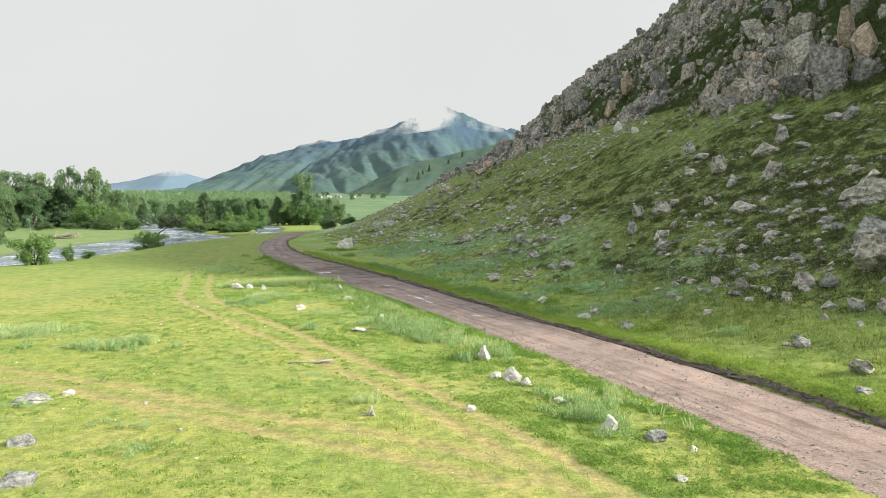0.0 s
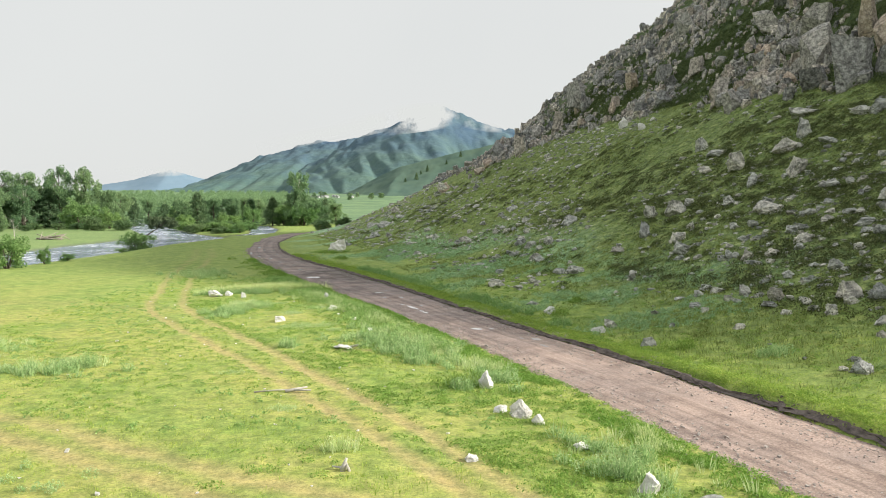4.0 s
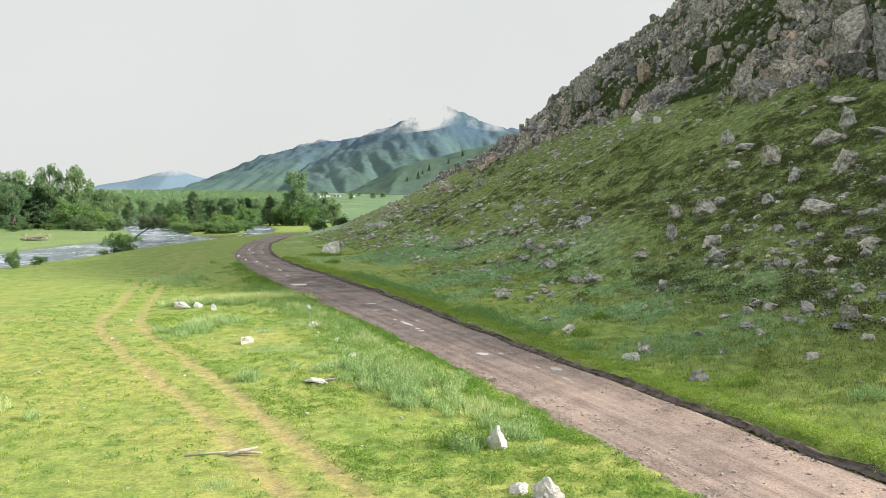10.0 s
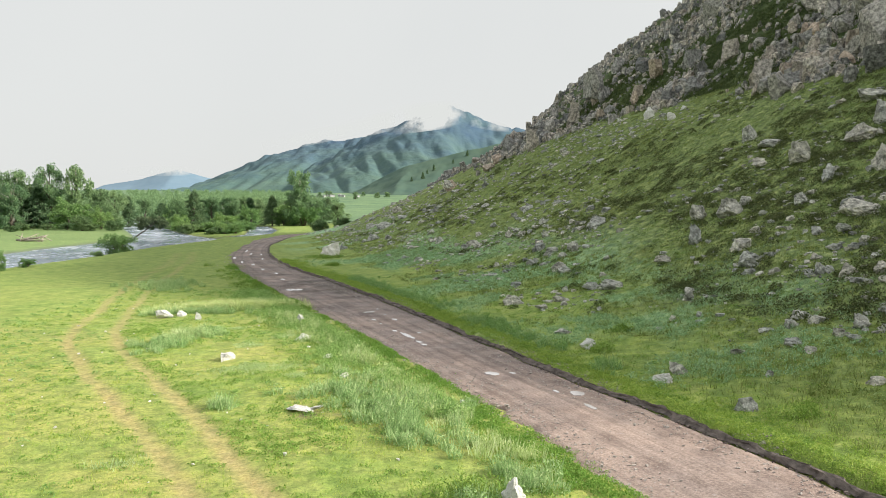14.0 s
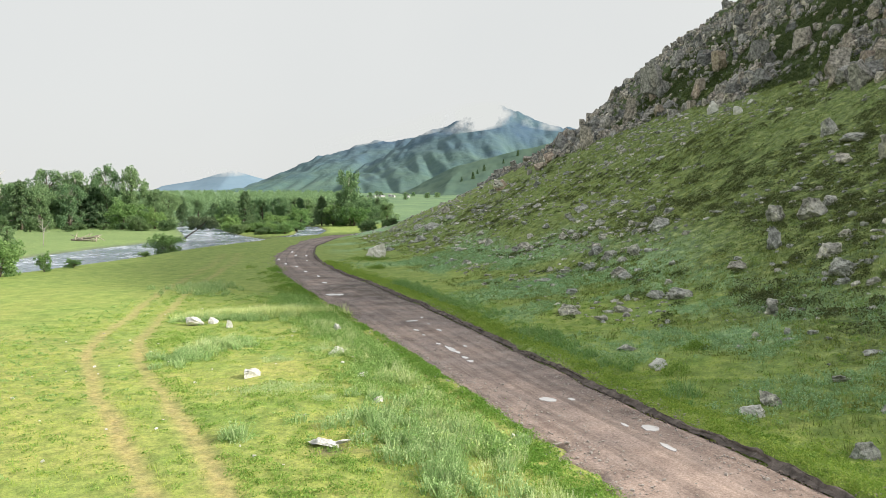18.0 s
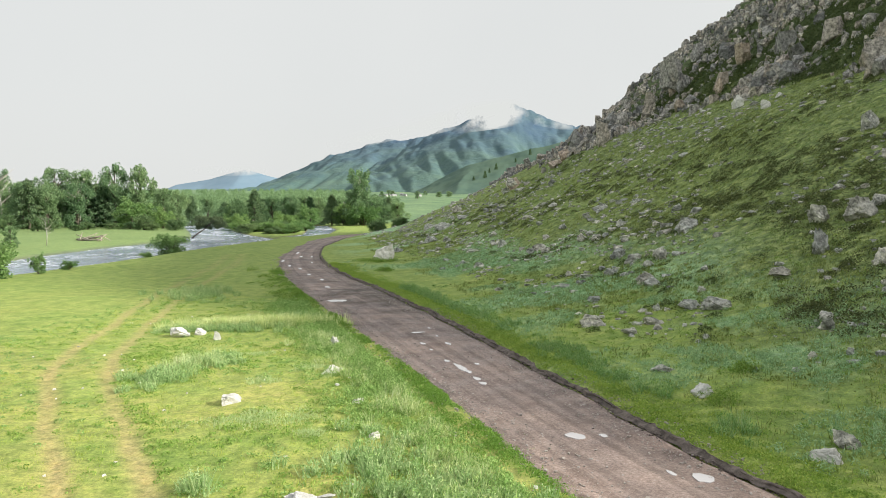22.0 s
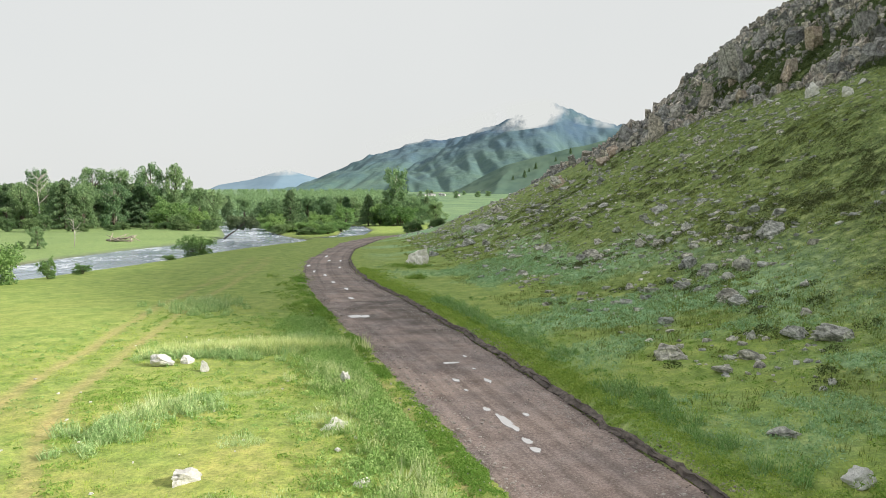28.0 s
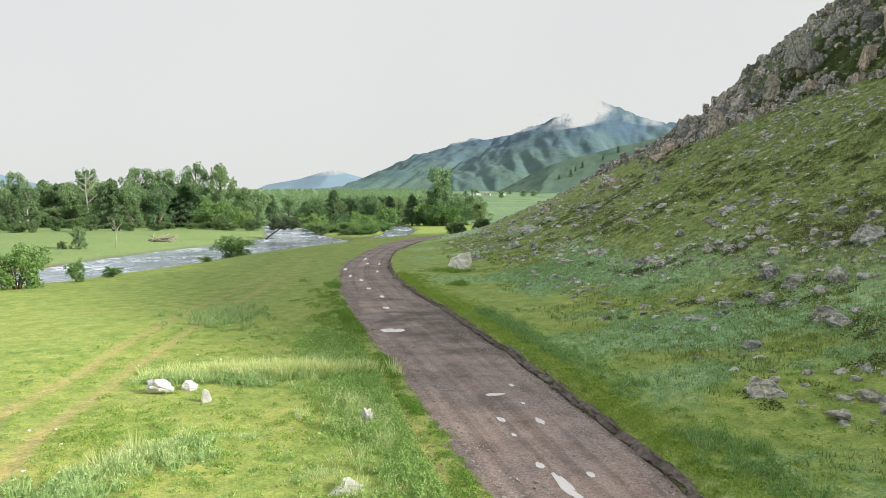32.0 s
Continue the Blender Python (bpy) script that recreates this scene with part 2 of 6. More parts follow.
def ground_material():
    m, n, l, b = material("pasture", 0.9)
    p = place_of(n)
    fresh = ramp(n, l, noise_node(n, l, p, 0.9, 8, 0.7), [(0.36, (0.15, 0.24, 0.05)), (0.5, (0.228, 0.32, 0.075)), (0.64, (0.325, 0.387, 0.11))])
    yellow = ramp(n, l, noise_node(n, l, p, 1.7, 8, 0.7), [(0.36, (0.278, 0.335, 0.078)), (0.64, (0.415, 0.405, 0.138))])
    # yellow drops out past y 78, painting the greener look of hill shade
    sunny_dry_fac = blend(n, l, 1.0, span(n, l, noise_node(n, l, p, 0.16, 7, 0.65), 0.385, 0.6), attribute(n, "dry"), "MULTIPLY")
    base = blend(n, l, sunny_dry_fac, fresh, yellow)
    wild = ramp(n, l, noise_node(n, l, p, 1.5, 8, 0.72), [(0.37, (0.054, 0.077, 0.026)), (0.49, (0.145, 0.2, 0.064)), (0.62, (0.305, 0.36, 0.14))])
    base = blend(n, l, attribute(n, "wild"), base, wild)
    silver = ramp(n, l, noise_node(n, l, p, 2.5, 6, 0.7), [(0.4, (0.19, 0.36, 0.19)), (0.6, (0.4, 0.58, 0.37))])
    base = blend(n, l, attribute(n, "silver"), base, silver)
    earth = ramp(n, l, noise_node(n, l, p, 3.0, 8, 0.7), [(0.3, (0.36, 0.27, 0.12)), (0.7, (0.52, 0.41, 0.22))])
    base = blend(n, l, attribute(n, "worn"), base, earth)
    mud = ramp(n, l, noise_node(n, l, p, 2.0, 8, 0.7), [(0.35, (0.06, 0.05, 0.04)), (0.65, (0.17, 0.145, 0.12))])
    base = blend(n, l, attribute(n, "shore"), base, mud)
    scree = ramp(n, l, noise_node(n, l, p, 1.2, 8, 0.75), [(0.35, (0.03, 0.05, 0.02)), (0.55, (0.085, 0.12, 0.046)), (0.72, (0.24, 0.24, 0.19))])
    base = blend(n, l, attribute(n, "crag"), base, scree)
    # valley haze mixed into the colour of the far grass
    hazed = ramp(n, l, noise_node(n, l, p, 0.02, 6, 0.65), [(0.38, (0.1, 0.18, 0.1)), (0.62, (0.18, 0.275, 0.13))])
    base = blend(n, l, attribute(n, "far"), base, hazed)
    grain = ramp(n, l, noise_node(n, l, p, 9.0, 6, 0.8), [(0.36, (0.62, 0.65, 0.62)), (0.5, (0.98, 0.98, 0.98)), (0.64, (1.25, 1.22, 1.2))])
    base = blend(n, l, 1.0, base, grain, "MULTIPLY")
    clump = ramp(n, l, noise_node(n, l, p, 1.9, 5, 0.65), [(0.38, (0.74, 0.78, 0.74)), (0.5, (1.0, 1.0, 1.0)), (0.62, (1.2, 1.15, 1.1))])
    base = blend(n, l, attribute(n, "uneven"), base, clump, "MULTIPLY")
    l.new(base, b.inputs["Base Color"])
    bump(n, l, b, noise_node(n, l, p, 9.0, 8, 0.78), 0.6, 0.06)
    return m


def rock_material(name, stops, lichen=0.5, dirt=0.75, vary=1.0, crack=0.4, joint=0.6):
    m, n, l, b = material(name, 0.92)
    p = place_of(n)
    base = ramp(n, l, noise_node(n, l, p, 2.4, 12, 0.76), stops)
    info = n.new("ShaderNodeObjectInfo").outputs["Random"]
    isl = n.new("ShaderNodeNewGeometry").outputs["Random Per Island"]
    tint = n.new("ShaderNodeMath")
    tint.operation = "ADD"
    l.new(info, tint.inputs[0])
    l.new(isl, tint.inputs[1])
    part_of = n.new("ShaderNodeMath")
    part_of.operation = "FRACT"
    l.new(tint.outputs["Value"], part_of.inputs[0])
    shade = ramp(n, l, part_of.outputs["Value"], [(0.04, (0.5, 0.52, 0.54)), (0.3, (0.9, 0.91, 0.92)), (0.62, (1.12, 1.09, 1.04)), (0.8, (1.13, 1.02, 0.93)), (0.97, (1.6, 1.52, 1.42))])
    base = blend(n, l, vary, base, shade, "MULTIPLY")
    speck = ramp(n, l, noise_node(n, l, p, 9.0, 8, 0.75), [(0.36, (0.4, 0.4, 0.4)), (0.48, (1, 1, 1)), (0.62, (1.25, 1.25, 1.22))])
    base = blend(n, l, min(1.0, dirt * 1.6), base, speck, "MULTIPLY")
    rust = span(n, l, noise_node(n, l, p, 0.3, 5), 0.6, 0.72, 0, lichen)
    base = blend(n, l, rust, base, (0.38, 0.24, 0.13))
    stain = span(n, l, noise_node(n, l, p, 0.7, 10, 0.7), 0.52, 0.64, 0, dirt)
    base = blend(n, l, stain, base, (0.055, 0.058, 0.052))
    mossy = span(n, l, noise_node(n, l, p, 2.3, 8, 0.7), 0.62, 0.72, 0, dirt * 0.45)
    base = blend(n, l, mossy, base, (0.3, 0.3, 0.12))
    joints = n.new("ShaderNodeTexVoronoi")
    joints.feature = "DISTANCE_TO_EDGE"
    joints.inputs["Scale"].default_value = crack
    squash = n.new("ShaderNodeMapping")
    squash.inputs["Rotation"].default_value = (0.2, 0.12, 0.4)
    squash.inputs["Scale"].default_value = (1.0, 0.8, 0.55)
    wavy = n.new("ShaderNodeVectorMath")
    wavy.operation = "ADD"
    l.new(p, wavy.inputs[0])
    l.new(ramp(n, l, noise_node(n, l, p, crack * 2.2, 5, 0.6), [(0.3, (0, 0, 0)), (0.7, (0.6 / crack, 0.5 / crack, 0.4 / crack))]), wavy.inputs[1])
    l.new(wavy.outputs["Vector"], squash.inputs["Vector"])
    l.new(squash.outputs["Vector"], joints.inputs["Vector"])
    base = blend(n, l, span(n, l, joints.outputs["Distance"], 0.01, 0.045, joint, 0.0), base, (0.04, 0.04, 0.038))
    l.new(base, b.inputs["Base Color"])
    bump(n, l, b, noise_node(n, l, p, 3.4, 12, 0.78), 1.0, 0.16)
    return m


def leaf_material(name, stops, scale=0.6, through_light=0.32):
    m, n, l, b = material(name, 0.7)
    p = place_of(n)
    isl = n.new("ShaderNodeNewGeometry").outputs["Random Per Island"]
    mix = blend(n, l, 0.55, noise_node(n, l, p, scale, 4), isl)
    col = ramp(n, l, mix, stops)
    info = n.new("ShaderNodeObjectInfo").outputs["Random"]
    col = blend(n, l, 1.0, col, ramp(n, l, info, [(0, (0.8, 0.85, 0.8)), (1, (1.2, 1.1, 1.0))]), "MULTIPLY")
    l.new(col, b.inputs["Base Color"])
    tr = n.new("ShaderNodeBsdfTranslucent")
    l.new(col, tr.inputs["Color"])
    mx = n.new("ShaderNodeMixShader")
    mx.inputs["Fac"].default_value = through_light
    l.new(b.outputs["BSDF"], mx.inputs[1])
    l.new(tr.outputs["BSDF"], mx.inputs[2])
    l.new(mx.outputs["Shader"], n["Material Output"].inputs["Surface"])
    return m


def wood_material(name, lo, hi):
    m, n, l, b = material(name, 0.85)
    p = place_of(n)
    l.new(ramp(n, l, noise_node(n, l, p, 3.0, 7, 0.7), [(0.3, lo), (0.7, hi)]), b.inputs["Base Color"])
    bump(n, l, b, noise_node(n, l, p, 12.0, 6), 0.6, 0.03)
    return m


def road_material():
    m, n, l, b = material("wet_gravel_road", 0.75)
    p = place_of(n)
    grit = ramp(n, l, noise_node(n, l, p, 13.0, 8, 0.75), [(0.36, (0.115, 0.093, 0.089)), (0.5, (0.205, 0.167, 0.157)), (0.64, (0.335, 0.28, 0.267))])
    dry = ramp(n, l, noise_node(n, l, p, 13.0, 8, 0.75), [(0.38, (0.25, 0.187, 0.158)), (0.62, (0.465, 0.364, 0.314))])
    sep = n.new("ShaderNodeSeparateXYZ")
    l.new(p, sep.inputs["Vector"])
    # drier tone weighted to y below 54, also painting the sunlit stretch lighter
    along = n.new("ShaderNodeMath")
    along.operation = "ADD"
    along.use_clamp = True
    l.new(span(n, l, sep.outputs["Y"], 38, 54, 0.55, 0.0), along.inputs[0])
    l.new(span(n, l, noise_node(n, l, p, 0.22, 5), 0.36, 0.64, 0.0, 0.75), along.inputs[1])
    base = blend(n, l, along.outputs["Value"], grit, dry)
    lane = n.new("ShaderNodeCombineXYZ")
    l.new(attribute(n, "lane"), lane.inputs["X"])
    l.new(span(n, l, sep.outputs["Y"], 0, 100, 0, 5), lane.inputs["Y"])
    streak = ramp(n, l, noise_node(n, l, lane.outputs["Vector"], 1.1, 3, 0.55), [(0.36, (0.76, 0.75, 0.75)), (0.5, (1, 1, 1)), (0.62, (1.16, 1.15, 1.15))])
    base = blend(n, l, 1.0, base, streak, "MULTIPLY")
    damp = ramp(n, l, noise_node(n, l, p, 0.7, 7, 0.68), [(0.36, (0.72, 0.7, 0.7)), (0.5, (1, 1, 1)), (0.64, (1.16, 1.15, 1.14))])
    base = blend(n, l, 1.0, base, damp, "MULTIPLY")
    flecks = span(n, l, noise_node(n, l, p, 7.0, 3, 0.5), 0.66, 0.72, 0, 0.55)
    base = blend(n, l, flecks, base, (0.42, 0.38, 0.36))
    rut = attribute(n, "rut")
    base = blend(n, l, span(n, l, rut, 0, 1, 0, 0.3), base, (0.26, 0.215, 0.2))
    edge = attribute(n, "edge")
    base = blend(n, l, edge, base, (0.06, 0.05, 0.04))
    l.new(base, b.inputs["Base Color"])
    l.new(span(n, l, noise_node(n, l, p, 0.8, 5), 0.4, 0.7, 0.85, 0.5), b.inputs["Roughness"])
    bump(n, l, b, noise_node(n, l, p, 18.0, 8, 0.75), 0.8, 0.03)
    return m


def water_material():
    m, n, l, b = material("river_water", 0.12)
    p = place_of(n)
    mp = n.new("ShaderNodeMapping")
    mp.inputs["Scale"].default_value = (1.0, 0.35, 1.0)
    l.new(p, mp.inputs["Vector"])
    v = mp.outputs["Vector"]
    foam = span(n, l, noise_node(n, l, v, 0.9, 8, 0.75), 0.47, 0.62, 0, 0.9)
    where = span(n, l, noise_node(n, l, p, 0.05, 3), 0.38, 0.6)
    k = n.new("ShaderNodeMath")
    k.operation = "MULTIPLY"
    l.new(foam, k.inputs[0])
    l.new(where, k.inputs[1])
    l.new(blend(n, l, k.outputs["Value"], (0.21, 0.27, 0.36), (0.75, 0.78, 0.82)), b.inputs["Base Color"])
    l.new(span(n, l, k.outputs["Value"], 0, 1, 0.12, 0.6), b.inputs["Roughness"])
    b.inputs["Specular IOR Level"].default_value = 0.6
    b.inputs["IOR"].default_value = 1.33
    bump(n, l, b, noise_node(n, l, v, 1.6, 6, 0.65), 0.4, 0.2)
    return m


def mountain_material():
    m, n, l, b = material("hazy_mountain_slope", 0.95)
    p = place_of(n)
    # blue of the distant haze is mixed into both slope tones
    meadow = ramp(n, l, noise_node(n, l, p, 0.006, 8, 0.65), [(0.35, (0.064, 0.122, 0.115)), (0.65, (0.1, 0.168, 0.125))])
    hazy_forest = ramp(n, l, noise_node(n, l, p, 0.012, 8, 0.7), [(0.35, (0.052, 0.098, 0.158)), (0.65, (0.084, 0.138, 0.178))])
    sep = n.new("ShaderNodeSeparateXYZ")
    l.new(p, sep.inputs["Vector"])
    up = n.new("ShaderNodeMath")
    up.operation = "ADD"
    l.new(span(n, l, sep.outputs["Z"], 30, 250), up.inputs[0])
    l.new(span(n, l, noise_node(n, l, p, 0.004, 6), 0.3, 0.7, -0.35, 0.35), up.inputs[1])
    l.new(blend(n, l, up.outputs["Value"], meadow, hazy_forest), b.inputs["Base Color"])
    bump(n, l, b, noise_node(n, l, p, 0.02, 7, 0.6), 0.5, 16)
    return m


def cloud_material():
    m, n, l, b = material("low_cloud", 1.0)
    co = n.new("ShaderNodeTexCoord")
    p = co.outputs["Object"]
    a = noise_node(n, l, p, 0.011, 8, 0.62)
    fade = attribute(n, "fade")
    k = n.new("ShaderNodeMath")
    k.operation = "MULTIPLY"
    l.new(span(n, l, a, 0.36, 0.6), k.inputs[0])
    l.new(fade, k.inputs[1])
    em = n.new("ShaderNodeEmission")
    em.inputs["Color"].default_value, em.inputs["Strength"].default_value = (0.79, 0.81, 0.79, 1), 0.675
    tr = n.new("ShaderNodeBsdfTransparent")
    mx = n.new("ShaderNodeMixShader")
    l.new(k.outputs["Value"], mx.inputs["Fac"])
    l.new(tr.outputs["BSDF"], mx.inputs[1])
    l.new(em.outputs["Emission"], mx.inputs[2])
    l.new(mx.outputs["Shader"], n["Material Output"].inputs["Surface"])
    return m


PASTURE, ROAD, WATER = ground_material(), road_material(), water_material()
GREY_ROCK = rock_material("grey_granite", [(0.37, (0.14, 0.145, 0.135)), (0.48, (0.4, 0.41, 0.385)), (0.6, (0.66, 0.665, 0.63))], 0.1, 0.4, 0.6, 0.3, 0.35)
PALE_ROCK = rock_material("pale_granite", [(0.3, (0.58, 0.57, 0.55)), (0.5, (0.78, 0.77, 0.745)), (0.7, (0.9, 0.89, 0.87))], 0.06, 0.12, 0.25, 0.3, 0.2)
CRAG_ROCK = rock_material("weathered_cliff_rock", [(0.37, (0.09, 0.09, 0.088)), (0.485, (0.295, 0.292, 0.282)), (0.62, (0.58, 0.57, 0.548))], 0.22, 0.3, 1.0, 0.3, 0.5)
RUSTY_ROCK = rock_material("rust_stained_cliff_rock", [(0.36, (0.19, 0.155, 0.13)), (0.49, (0.37, 0.315, 0.265)), (0.63, (0.62, 0.555, 0.48))], 0.4, 0.25, 0.6, 0.3, 0.45)
MOUNTAIN, CLOUD = mountain_material(), cloud_material()
SPUR, sn_, sl_, sb_ = material("green_spur", 1.0)
sl_.new(ramp(sn_, sl_, noise_node(sn_, sl_, place_of(sn_), 0.012, 8, 0.65), [(0.35, (0.055, 0.105, 0.085)), (0.65, (0.09, 0.145, 0.1))]), sb_.inputs["Base Color"])
# haze of distance painted as a pale blue base colour
HAZE_BLUE, fn_, fl_, fb_ = material("haze_blue_slope", 1.0)
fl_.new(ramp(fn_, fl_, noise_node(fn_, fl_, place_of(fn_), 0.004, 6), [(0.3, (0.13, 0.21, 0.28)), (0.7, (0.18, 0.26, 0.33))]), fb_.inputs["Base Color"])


# ---- building blocks ----
def mesh_object(name, verts, faces, mat, parent=None, smooth=False):
    me = bpy.data.meshes.new(name)
    me.from_pydata([tuple(v) for v in verts] if not isinstance(verts, np.ndarray) else verts.tolist(), [], faces if not isinstance(faces, np.ndarray) else faces.tolist())
    me.materials.append(mat)
    if smooth:
        me.polygons.foreach_set("use_smooth", np.ones(len(me.polygons), bool))
    ob = new(name, me)
    ob.parent = parent
    return ob


def part(name, bm, mat, parent=None, label=""):
    me = bpy.data.meshes.new(name)
    bm.to_mesh(me)
    bm.free()
    me.materials.append(mat)
    ob = new(name, me)
    ob.parent = parent
    return tagged(ob, label)


def float_attribute(ob, name, values):
    ob.data.attributes.new(name, "FLOAT", "POINT").data.foreach_set("value", np.ascontiguousarray(values, dtype=np.float32).ravel())


def sheet(name, xs, ys, height, mat):
    gx, gy = np.meshgrid(xs, ys)
    gz = height(gx, gy)
    verts = np.stack([gx, gy, gz], -1).reshape(-1, 3)
    i = np.arange(len(ys) - 1)[:, None] * len(xs) + np.arange(len(xs) - 1)[None]
    faces = np.stack([i, i + 1, i + 1 + len(xs), i + len(xs)], -1).reshape(-1, 4)
    return mesh_object(name, verts, faces, mat, smooth=True), gx, gy, gz


def steps(*runs):
    out = [np.array([runs[0][0]])]
    for lo, hi, step in runs:
        out.append(np.linspace(lo, hi, max(2, int(round((hi - lo) / step)) + 1))[1:])
    return np.concatenate(out)


# ---- ground ----
xs = steps((-4000, -600, 220), (-600, -200, 25), (-200, -90, 2.2), (-90, -30, 0.8), (-30, 22, 0.26), (22, 60, 0.6), (60, 130, 1.4), (130, 600, 25), (600, 4000, 250))
ys = steps((-3000, -100, 200), (-100, 8, 6), (8, 75, 0.26), (75, 200, 0.8), (200, 420, 3.0), (420, 1000, 25), (1000, 4600, 150))
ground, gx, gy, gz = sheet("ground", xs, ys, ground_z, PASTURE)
tagged(ground, "green and yellowed pasture with worn wheel tracks and a grassy stony slope", "ground", kind="structure")
gs = hill_s(gx, gy)
river_d = np.minimum(strip_distance(gx, gy, RIVER), strip_distance(gx, gy, SIDE))
float_attribute(ground, "worn", trail(gx, gy))
float_attribute(ground, "wild", (1 - 0.35 * np.clip((gy - 85) / 25, 0, 1) * np.clip((62 - gs) / 10, 0, 1) * (gy < 250)) * np.clip(np.maximum((gs - 27 + 8 * fbm(gx, gy, 6, 4, 11)) / 10, np.maximum((gy - 330) / 60 * (1.3 + fbm(gx, gy, 120, 3, 15)), 0.12 * np.clip((gy - 70) / 50, 0, 1) + 0.12 * np.clip((-60 - gx) / 20, 0, 1) * np.clip((gy - 110) / 30, 0, 1))), 0, 1))
# keeps the yellow to the sunlit pasture, before y 78 and off the slope
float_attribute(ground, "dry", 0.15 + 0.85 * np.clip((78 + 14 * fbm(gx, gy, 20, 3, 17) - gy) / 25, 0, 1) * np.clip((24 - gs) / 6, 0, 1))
float_attribute(ground, "uneven", 0.25 + 0.75 * np.maximum(np.clip((72 - gy) / 25, 0, 1), np.clip((gs - 24) / 8, 0, 1)))
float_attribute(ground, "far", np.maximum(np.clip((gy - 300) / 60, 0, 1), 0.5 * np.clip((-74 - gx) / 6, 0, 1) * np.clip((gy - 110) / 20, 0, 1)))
float_attribute(ground, "silver", np.clip(2.6 * fbm(gx, gy, 7, 5, 12) + 0.28, 0, 1) * np.clip(1.25 - np.abs(gs - 30) / 10, 0, 1) * np.clip((gy - 45) / 10, 0, 1) * 0.9)
float_attribute(ground, "shore", np.clip(1.2 - (river_d + 0.4 * fbm(gx, gy, 3, 3, 13)) / np.where(gx < -74, 1.6, 0.7), 0, 1) * (gy < 420) + 0.9 * np.clip(1.2 - np.hypot((gx + 11.6) / 1.7, (gy - 66.3 - 0.3 * (gx + 11.6)) / 0.45) + fbm(gx, gy, 0.8, 3, 16), 0, 1) + 0.9 * np.clip(1.3 - np.hypot((gx + 4.4) / 0.75, (gy - 41.5) / 0.5) + fbm(gx, gy, 0.5, 3, 18), 0, 1))
float_attribute(ground, "crag", np.clip((gs - cliff_foot(gy) - 1 + 6 * fbm(gx, gy, 8, 4, 14)) / 5, 0, 1) * (gy < 330))

# ---- road ----
road_y = np.arange(-60, 246, 0.3)
across = np.linspace(0, 1, 25)
edge_l = road_left(road_y) - 0.35 - 0.35 * np.clip((48 - road_y) / 10, 0, 1) + 0.9 * fbm(road_y, road_y * 0 + 3, 6.0, 3, 20) + 0.9 * fbm(road_y, road_y * 0 + 7, 1.1, 3, 28)
edge_r = road_right(road_y) + 0.2 + 0.3 * fbm(road_y, road_y * 0 + 9, 3.0, 4, 21)
rx = edge_l[:, None] * (1 - across) + edge_r[:, None] * across
ry = np.repeat(road_y[:, None], 25, 1)
middle = np.interp(hill_s((edge_l + edge_r) / 2, road_y), HILL_S, HILL_Z)
ruts = np.maximum(np.exp(-((across - 0.33) / 0.07) ** 2), np.exp(-((across - 0.68) / 0.07) ** 2))[None] * (0.7 + 0.8 * fbm(rx * 3, ry, 4, 3, 22))
rz = middle[:, None] - 0.10 + 0.05 * np.sin(np.pi * across)[None] - 0.05 * ruts + 0.035 * fbm(rx, ry, 1.2, 4, 23)
rz[:, 0] -= 0.12
rz[:, -1] -= 0.12
idx = np.arange(len(road_y) - 1)[:, None] * 25 + np.arange(24)[None]
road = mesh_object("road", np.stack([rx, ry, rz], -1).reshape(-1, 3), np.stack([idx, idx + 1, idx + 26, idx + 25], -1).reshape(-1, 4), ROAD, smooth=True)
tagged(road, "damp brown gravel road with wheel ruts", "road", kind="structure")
float_attribute(road, "lane", 12 * (rx - road_left(ry)) / (road_right(ry) - road_left(ry)))
float_attribute(road, "rut", np.clip(ruts, 0, 1))
churned = 0.62 * np.clip(1.3 - np.hypot((rx + 9.0 + 0.46 * (ry - 80)) / 4.5, (ry - 80) / 8.0) + 1.6 * fbm(rx, ry, 1.3, 4, 29), 0, 1) + 0.3 * np.clip((ry - 72) / 20, 0, 1) * np.clip(0.6 + 1.5 * fbm(rx, ry, 2.2, 4, 30), 0, 1)
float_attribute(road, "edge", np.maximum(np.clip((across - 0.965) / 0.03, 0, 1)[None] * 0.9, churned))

# ---- cut bank of earth along the right edge ----
SOIL = wood_material("dark_wet_soil", (0.04, 0.034, 0.03), (0.22, 0.185, 0.165))
bank_y = np.arange(8, 168, 0.14)
offs, rise = np.array([-0.16, -0.05, 0.0, 0.05, 0.1, 0.2]), np.array([-0.1, -0.03, 0.04, 0.085, 0.09, -0.08])
base_r = np.interp(bank_y, road_y, edge_r) + 0.02 + 0.07 * fbm(bank_y, bank_y * 0, 1.1, 3, 24)
bx = base_r[:, None] + offs[None] + 0.24 * fbm(bank_y[:, None] + 0 * offs, offs[None] * 5 + 0 * bank_y[:, None], 0.5, 3, 25)
by = np.repeat(bank_y[:, None], 6, 1)
size_b = np.clip(0.85 + 0.7 * fbm(bank_y, bank_y * 0 + 5, 3.0, 3, 26), 0.45, 1.2) * np.clip((168 - bank_y) / 60, 0.2, 1)
low = np.interp(hill_s(base_r, bank_y), HILL_S, HILL_Z) - 0.06
bz = low[:, None] + rise[None] * size_b[:, None] + 0.09 * fbm(bx, by, 0.35, 3, 27)
bz[:, 1:5] = np.maximum(bz[:, 1:5], ground_z(bx[:, 1:5], by[:, 1:5]) + 0.03)
idx = np.arange(len(bank_y) - 1)[:, None] * 6 + np.arange(5)[None]
bank = mesh_object("earth_bank", np.stack([bx, by, bz], -1).reshape(-1, 3), np.stack([idx, idx + 1, idx + 7, idx + 6], -1).reshape(-1, 4), SOIL)
